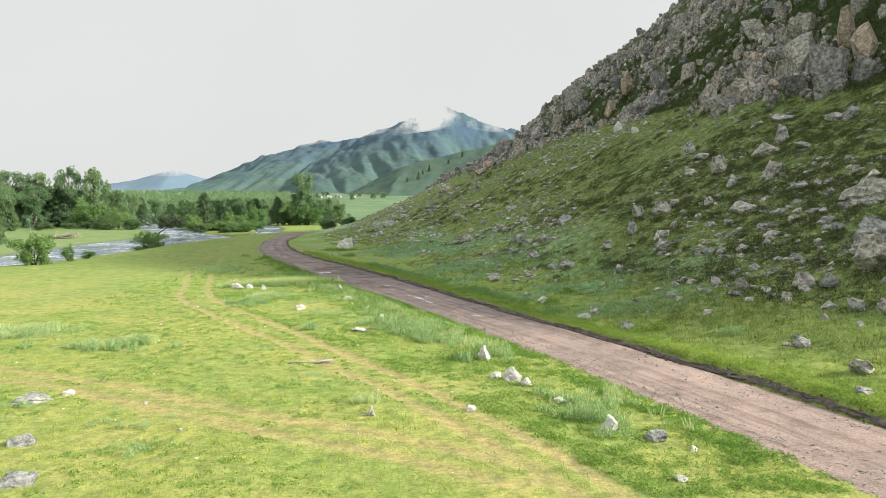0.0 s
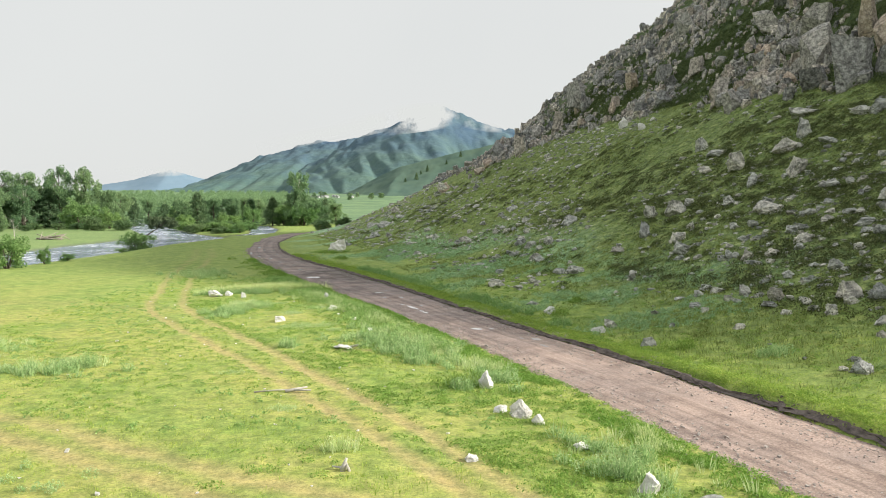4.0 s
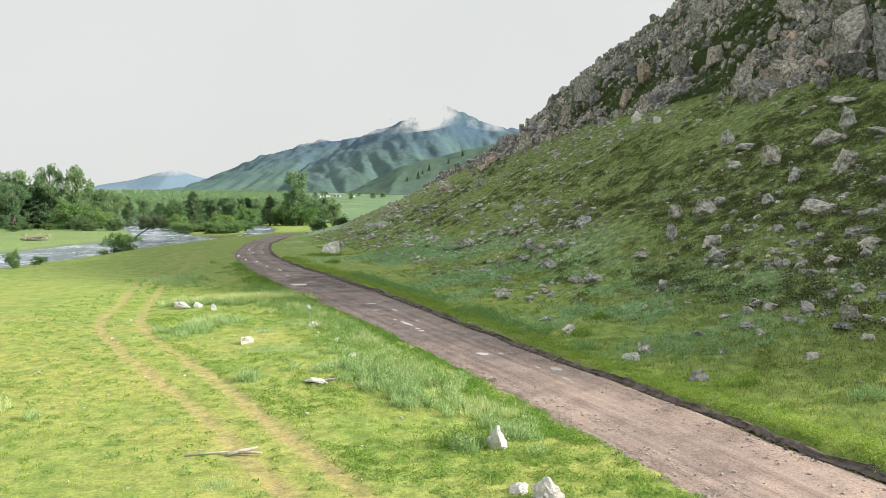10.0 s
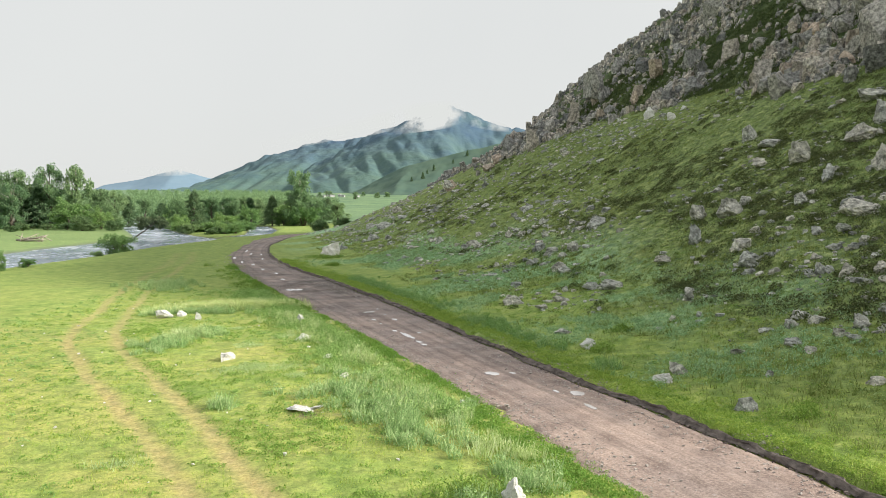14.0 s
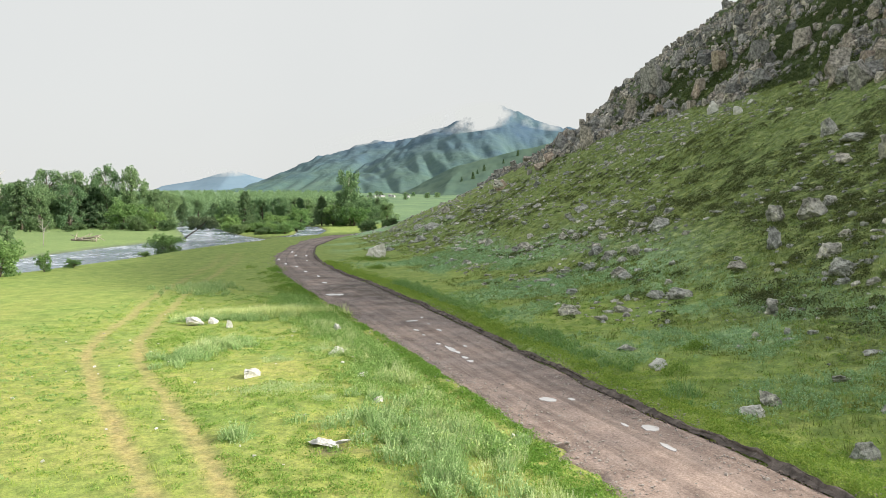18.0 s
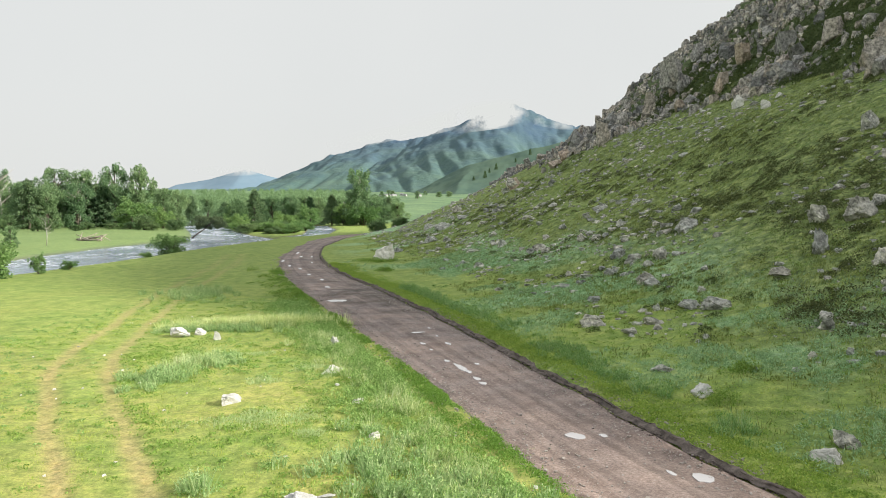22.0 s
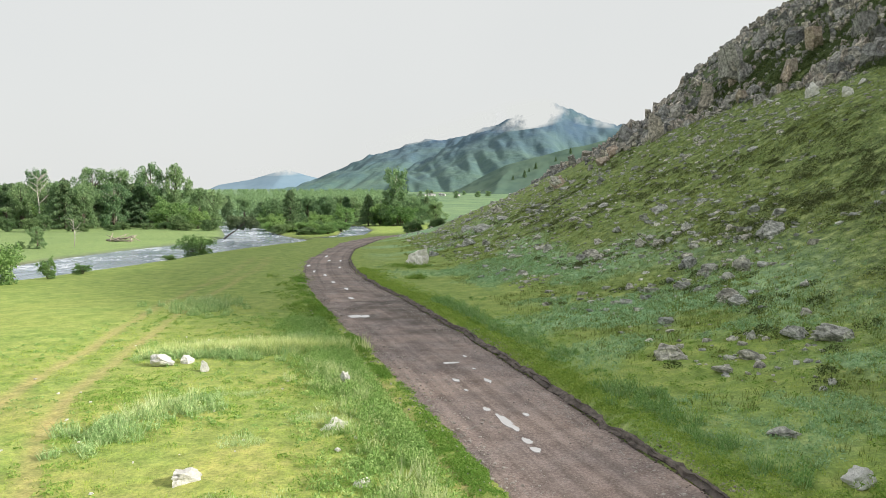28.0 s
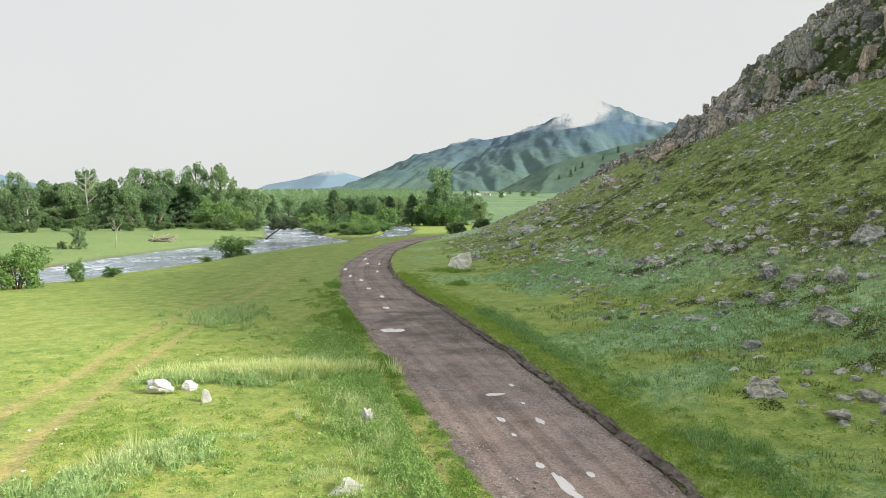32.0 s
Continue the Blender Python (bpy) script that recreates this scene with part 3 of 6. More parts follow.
tagged(bank, "low cut bank of dark crumbling earth along the road", "bank", kind="structure")

# ---- river ----
water, wx, wy, wz = sheet("water", steps((-420, -40, 4)), steps((-40, 560, 4)), lambda x, y: np.full(np.shape(x), -1.85), WATER)
tagged(water, "fast grey river with white riffles", "river", kind="structure")
# ---- mountains ----
def range_of_hills(name, label, depth, ridge, rough, seed, foot, mat=MOUNTAIN, lean=130):
    """A ridge at a distance: heights over (x / depth), with spurs that run down to the valley."""
    u = np.linspace(ridge[0][0], ridge[-1][0], 260)
    v = np.linspace(0, 1, 70)
    top = np.interp(u, [p[0] for p in ridge], [p[1] for p in ridge]) * depth
    gu, gv = np.meshgrid(u, v)
    fall = 0.75 * (1 - gv) + 0.25 * (1 - gv) ** 2
    spur = 1 - 2 * np.abs(fbm(gu * 2500 + gv * lean, gv * 110, 230, 5, seed))
    h = top[None] * fall + rough * (spur - 0.75) * 4 * fall * gv * np.clip(gv * 3, 0, 1) + rough * 0.25 * fbm(gu * 3000, gv * 400, 40, 4, seed + 1) * fall
    y = depth - gv * depth * foot
    x = gu * depth * (1 - 0.1 * gv)
    i = np.arange(69)[:, None] * 260 + np.arange(259)[None]
    ob = mesh_object(name, np.stack([x, y, h + 20 * fall], -1).reshape(-1, 3), np.stack([i, i + 260, i + 261, i + 1], -1).reshape(-1, 4), mat, smooth=True)
    return tagged(ob, label, "mountain", kind="structure")


range_of_hills("mountain_ridge", "long dark mountain ridge, blue with haze, with steep gullied side", 2900,
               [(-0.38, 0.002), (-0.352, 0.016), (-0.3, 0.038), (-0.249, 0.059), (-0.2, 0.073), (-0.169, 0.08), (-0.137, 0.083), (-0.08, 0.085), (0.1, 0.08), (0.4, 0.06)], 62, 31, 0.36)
range_of_hills("mountain_massif", "green mountain with grassy spurs, blue with haze, its summit in low cloud", 2500,
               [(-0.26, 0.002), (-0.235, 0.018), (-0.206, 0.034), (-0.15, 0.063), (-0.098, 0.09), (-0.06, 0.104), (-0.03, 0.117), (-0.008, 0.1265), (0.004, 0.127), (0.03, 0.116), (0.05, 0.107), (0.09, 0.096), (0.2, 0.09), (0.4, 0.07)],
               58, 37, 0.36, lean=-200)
range_of_hills("mountain_spur", "low green spur below the mountain", 1700,
               [(-0.16, -0.004), (-0.12, 0.012), (-0.06, 0.042), (0.02, 0.062), (0.1, 0.08), (0.3, 0.09)], 12, 33, 0.25, SPUR)
range_of_hills("mountain_far", "mountain far down the valley, faint and blue with haze", 4300,
               [(-1.1, 0.03), (-0.95, 0.046), (-0.88, 0.03), (-0.8, 0.014), (-0.6, 0.008), (-0.5, 0.01), (-0.47, 0.022), (-0.42, 0.03), (-0.395, 0.037), (-0.37, 0.043), (-0.33, 0.033), (-0.28, 0.02)], 14, 35, 0.2, HAZE_BLUE)


def cloud_bank(name, cx, cz, w, h, depth, lean, strength):
    nx, nz = 40, 16
    u, v = np.meshgrid(np.linspace(-1, 1, nx), np.linspace(-1, 1, nz))
    x = cx + u * w
    z = cz + v * h + lean * u * w
    i = np.arange(nz - 1)[:, None] * nx + np.arange(nx - 1)[None]
    ob = mesh_object(name, np.stack([x, depth + 25 * u * v, z], -1).reshape(-1, 3), np.stack([i, i + 1, i + 1 + nx, i + nx], -1).reshape(-1, 4), CLOUD)
    ob.visible_shadow = False
    float_attribute(ob, "fade", np.clip(1.15 - np.sqrt(u * u + v * v), 0, 1) ** 0.8 * strength)
    return tagged(ob, "drifting white cloud lying on the mountain", "cloud", kind="structure")


cloud_bank("cloud", -68, 258, 115, 42, 2150, 0.1, 3.0)
cloud_bank("cloud", -185, 244, 140, 30, 2160, 0.2, 1.9)
cloud_bank("cloud", -345, 212, 200, 22, 2170, 0.19, 1.4)
cloud_bank("cloud", 92, 242, 85, 18, 2140, -0.22, 1.5)
cloud_bank("cloud", -1490, 175, 200, 26, 3800, 0.0, 1.6)
# ---- stones ----
def stone_shape(seed, detail, cuts=9, rough=0.06, upright=0.0, taper=0.0):
    """A block split off along random planes, so that it has true broken faces; detail roughens them."""
    r = np.random.default_rng(seed)
    bm = bmesh.new()
    bmesh.ops.create_cube(bm, size=1.0)
    for _ in range(cuts):
        n = r.normal(size=3)
        n[2] *= 1 - upright
        n /= np.linalg.norm(n)
        d = r.uniform(0.3, 0.5) if upright == 0 else r.uniform(0.26, 0.46)
        geo = bm.verts[:] + bm.edges[:] + bm.faces[:]
        bmesh.ops.bisect_plane(bm, geom=geo, plane_co=Vector(n) * d, plane_no=Vector(n), clear_outer=True)
        bmesh.ops.holes_fill(bm, edges=[e for e in bm.edges if e.is_boundary])
    bmesh.ops.triangulate(bm, faces=bm.faces[:])
    if detail > 1:
        for _ in range(detail - 1):
            bmesh.ops.subdivide_edges(bm, edges=[e for e in bm.edges if e.calc_length() > 0.09], cuts=1)
            bmesh.ops.triangulate(bm, faces=bm.faces[:])
    bm.verts.index_update()
    v = np.array([tuple(q.co) for q in bm.verts])
    f = np.array([[q.index for q in face.verts] for face in bm.faces])
    bm.free()
    if detail > 1:
        q = v * 3.1 + r.uniform(0, 50, 3)
        bumps = fbm(q[:, 0] + q[:, 2], q[:, 1] - q[:, 2], 1.0, 4, 40) + fbm(q[:, 2] * 1.7, q[:, 0] - q[:, 1], 0.6, 3, 41)
        w = v * 9 + 31
        bumps = bumps + 0.5 * fbm(w[:, 0] - w[:, 2], w[:, 1] + w[:, 2], 1.0, 3, 42)
        v = v * (1 + rough * 1.5 * bumps)[:, None]
    v = v / (np.ptp(v, axis=0) + 1e-6)
    v[:, :2] += taper * 0.3 * r.uniform(-1, 1, 2) * v[:, 2:]
    v[:, :2] *= (1 - taper * (v[:, 2:] + 0.1))
    return v, f


def stone_mesh(name, seed, subdivisions, mat, **kw):
    v, f = stone_shape(seed, subdivisions, **kw)
    me = bpy.data.meshes.new(name)
    me.from_pydata(v.tolist(), [], f.tolist())
    me.materials.append(mat)
    return me


BOULDERS = [stone_mesh("boulder", 100 + i, 4, GREY_ROCK, cuts=14, rough=0.14, taper=0.35) for i in range(12)]
SLOPE_ROCKS = [stone_mesh("slope_rock", 130 + i, 4, GREY_ROCK, cuts=14, rough=0.15, taper=0.4) for i in range(8)]
PALE_STONES = [stone_mesh("pale_stone", 160 + i, 4, PALE_ROCK, cuts=13, rough=0.12, taper=0.12) for i in range(10)]
turn_rng = np.random.default_rng(50)
CRAGS = [stone_shape(200 + i, 2, cuts=9 + i % 5, rough=0.05, upright=0.3, taper=0.2) for i in range(36)]
CRAG_MESHES = []
for v, f in CRAGS:
    me = bpy.data.meshes.new("block")
    me.from_pydata(v.tolist(), [], f.tolist())
    me.materials.append(CRAG_ROCK)
    CRAG_MESHES.append(me)
RUSTY_MESHES = []
for v, f in CRAGS[:12]:
    me = bpy.data.meshes.new("rusty_block")
    me.from_pydata(v.tolist(), [], f.tolist())
    me.materials.append(RUSTY_ROCK)
    RUSTY_MESHES.append(me)


def stones(rows, name, meshes, label, group, sink=0.3, lean=12):
    for k, (x, y, w, h) in enumerate(rows):
        ob = new(name, meshes[(k * 7 + len(rows)) % len(meshes)])
        d = w * turn_rng.uniform(0.75, 1.05)
        z = float(ground_z(x, y))
        ob.matrix_world = pose(x, y, z + h * (0.5 - sink), turn_rng.uniform(-lean, lean), turn_rng.uniform(-lean, lean), turn_rng.uniform(-25, 25) + 180 * (k % 2)) @ Matrix.Diagonal((w, d, h * 1.2, 1))
        tagged(ob, label, "rock", group)


stones([(30.9, 52.3, 3.3, 1.9), (26.8, 45.6, 2.8, 2.0), (24.9, 41.0, 3.4, 2.1), (25.6, 43.0, 2.0, 1.2)], "boulder", BOULDERS,
       "huge cracked grey boulder half sunk in the slope", "great boulders on the slope")
stones([(29.7, 88.5, 1.6, 1.9), (29.6, 83.1, 2.4, 0.7), (28.5, 75.3, 1.9, 1.9), (26.8, 78.9, 1.3, 0.9), (29.8, 66.2, 1.7, 1.9), (34.4, 74.6, 1.7, 2.2),
        (32.5, 73.8, 2.5, 1.6), (37.2, 80.7, 3.1, 1.25), (34.3, 70, 1.8, 0.6), (38.7, 72.4, 1.9, 0.9), (39.5, 70.9, 1.5, 1.3), (26.7, 67.6, 1.0, 1.5),
        (21.4, 71.2, 2.0, 1.6), (22.9, 71.9, 0.95, 0.8), (19.6, 72.7, 1.4, 1.2), (17.5, 67.3, 1.2, 1.6), (18.8, 62.6, 1.5, 1.0), (18, 59.3, 1.6, 1.0)],
       "boulder", BOULDERS, "weathered grey granite boulder among scrub on the hillside", "boulders on the hillside")
stones([(24, 65.8, 1.2, 1.0), (24.8, 59.9, 2.3, 0.9), (25.5, 62.5, 1.6, 0.65), (22, 59.5, 0.7, 0.6), (23.8, 52.5, 1.35, 0.7), (24.1, 54.8, 1.4, 0.65),
        (20.3, 53, 0.9, 0.9), (19.6, 54.5, 0.63, 0.8), (29, 60.4, 0.83, 0.6), (30.3, 59.1, 0.72, 0.5), (26.8, 50.7, 1.1, 0.45), (26.1, 54.1, 1.1, 0.5),
        (21.2, 42.5, 1.3, 1.05), (22, 41.1, 0.95, 0.95), (18.6, 45, 1.0, 0.85), (17.8, 47.3, 1.0, 0.7), (16.9, 49.2, 0.8, 0.4), (16.7, 47, 0.7, 0.4)],
       "boulder", BOULDERS, "grey lichened rock lying in the grass of the slope", "boulders on the hillside")
stones([(17.9, 44.3, 0.9, 0.37), (18, 42.5, 0.58, 0.3), (19.1, 42.1, 0.65, 0.36), (19.4, 43.3, 0.74, 0.37), (19.5, 41, 0.8, 0.7), (20.8, 41.8, 0.87, 0.5),
        (20.3, 38, 0.8, 0.6), (20.9, 36.6, 0.86, 0.92), (21.6, 35.5, 0.78, 0.84), (19.3, 36.5, 0.45, 0.39), (15.3, 41.8, 0.63, 0.35), (12.6, 44.2, 0.43, 0.3),
        (10.5, 41.1, 0.8, 0.6), (16.5, 32.9, 0.8, 0.58), (16.7, 28.6, 1.05, 0.6), (19.7, 34.1, 0.43, 0.31), (15, 45.9, 0.68, 0.3), (15.4, 26.3, 0.87, 0.34)],
       "boulder", BOULDERS, "rough grey rock at the grassy foot of the hill", "rocks at the foot of the hill")
stones([(22.5, 46.3, 1.0, 0.64), (14.2, 58.3, 0.65, 0.56), (13.2, 53.7, 0.34, 0.34), (20.5, 47.8, 0.65, 0.4), (20.6, 46.1, 0.4, 0.3), (4.6, 64.7, 1.5, 0.8),
        (6.4, 55, 0.87, 0.35), (9.7, 46.1, 0.8, 0.6), (9.2, 72.1, 1.1, 0.7), (10.9, 77.8, 1.0, 1.0), (9.4, 80, 1.25, 0.75), (13.8, 82.4, 2.4, 1.2),
        (15, 66.2, 1.2, 0.53), (11.2, 63.9, 1.5, 0.7), (13.9, 57.4, 0.64, 0.64), (9.2, 59, 0.37, 0.28), (11.9, 54, 0.4, 0.35), (16.6, 50.2, 1.1, 0.4)],
       "boulder", BOULDERS, "rough grey rock at the grassy foot of the hill", "rocks at the foot of the hill")
stones([(15.8, 49.5, 0.75, 0.43), (14.7, 49.5, 0.8, 0.25), (14.9, 47.1, 0.9, 0.35), (12.7, 47.5, 0.83, 0.25), (9.7, 102.8, 1.8, 0.9), (8.5, 82, 0.7, 0.5),
        (9.9, 77.2, 0.95, 0.54), (9, 73.3, 1.3, 0.8), (4.7, 81, 0.6, 0.43), (5.9, 80.2, 0.6, 0.36), (7.1, 80.3, 0.6, 0.36), (5.4, 77.5, 0.5, 0.27),
        (8.2, 76.8, 0.73, 0.3), (6.8, 93.2, 1.2, 0.73), (8, 91.5, 1.4, 0.7), (3.1, 97.8, 1.7, 0.7), (-0.6, 106, 1.1, 0.8), (-4.1, 106.3, 1.7, 0.7)],
       "slope_rock", SLOPE_ROCKS, "brownish grey rock scattered on the lower slope", "rocks on the lower slope")
stones([(-2.7, 95.1, 1.0, 0.5), (-1.9, 132.6, 1.7, 0.9), (0.8, 152, 3.1, 2.2), (6.4, 135.4, 1.6, 0.8), (10.9, 134.2, 1.1, 0.6), (-9.1, 153.9, 2.8, 1.3),
        (-10.3, 138.2, 3.2, 1.3), (-13.1, 145.3, 2.6, 1.0), (-10.7, 126.3, 1.7, 1), (-8.4, 122.6, 1.1, 1.0), (-7.3, 139.6, 1.95, 0.65), (-8.7, 115.5, 1.0, 0.6),
        (-12.4, 127.2, 0.9, 0.7), (-14.9, 122.4, 1.5, 0.7), (10, 65.4, 1.5, 0.6), (8.3, 65.9, 0.4, 0.56), (11.3, 68.3, 0.67, 0.33), (9.9, 70.3, 0.5, 0.23)],
       "slope_rock", SLOPE_ROCKS, "brownish grey rock scattered on the lower slope", "rocks on the lower slope")
stones([(12.3, 71.5, 0.5, 0.42), (3.3, 88.1, 0.5, 0.25), (-0.7, 80.5, 0.6, 0.3), (-6.5, 96.6, 1.0, 0.3), (-5.1, 97.6, 0.7, 0.3)],
       "slope_rock", SLOPE_ROCKS, "small rock on the grass beside the road", "rocks on the lower slope")
stones([(29.1, 122.5, 1.4, 1.8), (29.8, 113.5, 1.2, 1.2), (31.9, 115.5, 0.95, 0.6), (7.1, 51.3, 0.75, 0.6), (8.9, 45.4, 0.87, 0.4)], "pale_stone", PALE_STONES,
       "pale block of stone fallen from the cliff", "pale stones on the slope")
stones([(0.7, 151.8, 3.0, 2.4)], "boulder", [RUSTY_MESHES[3]], "rust-coloured boulder on the shoulder of the hill", "")
stones([(-15.3, 114, 2.7, 2.5)], "boulder", [PALE_STONES[3]], "large pale pinkish boulder standing by the bend of the road", "")
stones([(-17.9, 62.9, 1.25, 0.7), (-16.9, 63.4, 0.65, 0.45), (-15.3, 61.9, 0.42, 0.6), (-7.3, 54.7, 0.95, 0.36), (-9.8, 49.8, 0.75, 0.42), (-5.2, 50.1, 0.45, 0.28),
        (-6.6, 52.6, 0.22, 0.12), (2.95, 30.0, 0.72, 0.66), (2.2, 30.7, 0.5, 0.3), (3.4, 29.1, 0.47, 0.38), (4.3, 26.6, 0.52, 0.3), (1, 25.7, 0.42, 0.26),
        (6.4, 19.1, 0.33, 0.2), (7.5, 21.4, 0.26, 0.18), (-14.3, 27.5, 0.45, 0.25), (-3.95, 46.4, 0.42, 0.28)],
       "pale_stone", PALE_STONES, "pale whitish stone lying on the pasture", "pale stones on the pasture")
stones([(1.9, 33.8, 0.66, 0.82), (-8.6, 60.3, 0.5, 0.8), (5.4, 23.3, 0.6, 0.62)], "pale_stone", PALE_STONES[4:], "pale pointed stone standing upright in the grass", "standing stones", lean=5)
stones([(6.7, 22.4, 0.84, 0.42), (-15, 26.4, 1.25, 0.5), (-12.8, 21.8, 1.0, 0.36), (-11, 18.5, 1.05, 0.36)], "flat_rock", BOULDERS, "flat grey rock bedded in the pasture", "flat rocks on the pasture", sink=0.35)

# ---- cliff ----
cliff = new("rock_cliff")
cliff.location = (40, 120, 0)
tagged(cliff, "broken granite cliff of grey and rusty blocks above the slope", "cliff")
crag_rng = np.random.default_rng(61)
blocks = []


def try_block(x, y, size, tall, yaw):
    blocks.append((x, y, float(ground_z(x, y)), size, tall, yaw, crag_rng.integers(len(CRAGS)), crag_rng.normal(3, 10), crag_rng.normal(-8, 11)))


def outcrop(x, y, size, pieces):
    """Blocks that split from one another along common joints."""
    yaw = 25 + 50 * float(fbm(np.array(x), np.array(y), 30, 2, 63)) + (90 if crag_rng.random() < 0.4 else 0)
    c, q = math.cos(radians(yaw)), math.sin(radians(yaw))
    for j in range(pieces):
        u, w = crag_rng.normal(0, 0.55, 2) * size * (j > 0)
        try_block(x + u * c - w * q, y + u * q + w * c, size * crag_rng.uniform(0.45, 1.0), crag_rng.uniform(0.8, 1.6), yaw + crag_rng.normal(0, 9))


for _ in range(17000):
    y = crag_rng.uniform(70, 188)
    foot = cliff_foot(y)
    s = foot - 1.0 + 62 * crag_rng.random() ** 1.35
    x = s - 0.34 * y + 1.25 * 5 * math.log1p(math.exp((y - NOSE) / 5))
    patchy = float(fbm(np.array(x), np.array(y), 10, 4, 62))
    cover = 0.14 + 2.6 * patchy + (0.45 if y > 116 else 0.12) * math.exp(-abs(s - foot - 3) / 3.5) + 0.6 * max(0, (y - 118) / 30) - 1.2 * max(0, (y - 147) / 18) * min(1, max(0, (70 - s) / 12)) - 0.3 * min(1, max(0, (130 - y) / 10)) * min(1, max(0, (s - foot - 4) / 4))
    if crag_rng.random() < cover * 0.34:
        outcrop(x, y, float(np.clip(crag_rng.lognormal(-0.08, 0.45), 0.45, 2.4)) * (1.0 + 0.7 * max(0.0, patchy)) * (0.85 if s > foot + 22 else 1.0), int(crag_rng.integers(1, 5)))
    elif crag_rng.random() < 0.17 + 0.25 * cover + 0.05 * (y < 130):
        try_block(x, y, crag_rng.uniform(0.3, 1.1), crag_rng.uniform(0.8, 1.4), crag_rng.uniform(0, 360))
# the great outcrops: x, y, width, height
GREY_CRAGS = [(46.4, 94.0, 4.2, 7.4), (49.8, 102.6, 4.8, 4.4), (54.0, 95.5, 3.0, 3.6), (43.6, 81.4, 4.6, 5.4), (46.3, 79.7, 3.4, 3.2), (47.6, 104.0, 3.6, 2.4), (43.3, 99.9, 2.0, 2.5),
              (38.6, 106.8, 3.0, 3.4), (40.1, 97.5, 2.2, 2.4), (41.0, 122.5, 2.6, 3.2), (38.4, 132.8, 3.1, 2.8), (45.4, 141.7, 4.6, 4.8), (47.8, 112.2, 3.5, 3.6), (27.5, 150.7, 4.4, 5.6),
              (42.5, 88.2, 3.0, 2.4), (52.3, 117.1, 3.6, 3.0), (35.8, 121.9, 2.8, 2.8), (14.9, 146.5, 2.4, 4.6), (12.5, 165.5, 2.8, 4.6), (22.9, 150.5, 2.6, 4.8), (28.2, 149.1, 2.5, 4.0),
              (34.6, 145.9, 3.0, 3.6), (32.9, 157.5, 3.3, 2.8), (20.4, 159.8, 2.7, 3.2), (18.9, 165.9, 2.4, 2.9), (56.5, 88.0, 4.5, 6.5), (59.0, 97.0, 4.5, 5.5)]
RUSTY_CRAGS = [(49.3, 85.2, 2.9, 5.6), (49.4, 90.6, 2.3, 5.8), (45.5, 98.5, 2.7, 3.0), (45.0, 109.7, 1.5, 2.7), (45.9, 107.7, 2.3, 2.3), (42.6, 102.4, 1.8, 2.7), (43.4, 96.3, 2.0, 2.3),
               (39.2, 101.8, 2.0, 2.5), (34.7, 138.0, 3.8, 3.6), (31.0, 137.0, 2.1, 2.9), (30.8, 136.8, 1.7, 2.4), (9.5, 154.8, 2.5, 2.1), (7.9, 152.3, 2.5, 1.7), (25.9, 141.0, 1.9, 2.0), (26.9, 151.1, 1.7, 2.6)]
for rows, meshes, tone in ((GREY_CRAGS, CRAG_MESHES, ""), (RUSTY_CRAGS, RUSTY_MESHES, "rust-stained block")):
    for k, (x, y, w, h) in enumerate(rows):
        ob = new("block", meshes[(k * 5) % len(meshes)])
        ob.parent = cliff
        ob.matrix_parent_inverse = Matrix.Translation((-40, -120, 0))
        ob.matrix_basis = pose(x + 0.25, y + 0.4 * w, float(ground_z(x, y)) + h * 0.4, crag_rng.normal(0, 5), crag_rng.normal(-4, 6), 20 + crag_rng.normal(0, 14)) @ Matrix.Diagonal((w, w * 0.95, h * 1.15, 1))
        tagged(ob, tone)
        for j in range(1):
            try_block(x + crag_rng.choice((-0.75, 0.75)) * w, y + crag_rng.uniform(0, 0.6) * w, w * crag_rng.uniform(0.3, 0.5), crag_rng.uniform(0.8, 1.5), 20 + crag_rng.normal(0, 15))
blocks.sort(key=lambda b: b[1] + 0.4 * b[0])
near_v, near_f, at = [], [], 0
for k, (x, y, z, size, tall, yaw, which, rx_, ry_) in enumerate(blocks):
    m = pose(x, y, z + size * tall * 0.1, rx_, ry_, yaw) @ Matrix.Diagonal((size, size * 0.8, size * tall, 1))
    if k < 250:
        ob = new("block", CRAG_MESHES[which])
        ob.parent = cliff
        ob.matrix_parent_inverse = Matrix.Translation((-40, -120, 0))
        ob.matrix_basis = m
    else:
        v, f = CRAGS[which]
        a = np.array(m)
        near_v.append(v @ a[:3, :3].T + a[:3, 3] - (40, 120, 0))
        near_f.append(f + at)
        at += len(v)
rest = mesh_object("broken_rock", np.concatenate(near_v), np.concatenate(near_f), CRAG_ROCK, cliff)
tagged(rest, kind="stuff")

def surface_z(x, y):
    """The height of the road where there is one, and of the ground elsewhere."""
    l, r_ = road_left(y) - 0.2, road_right(y) + 0.1
    top = np.interp(hill_s((l + r_) / 2, y), HILL_S, HILL_Z) - 0.075
    return np.where((x > l) & (x < r_), top, ground_z(x, y))


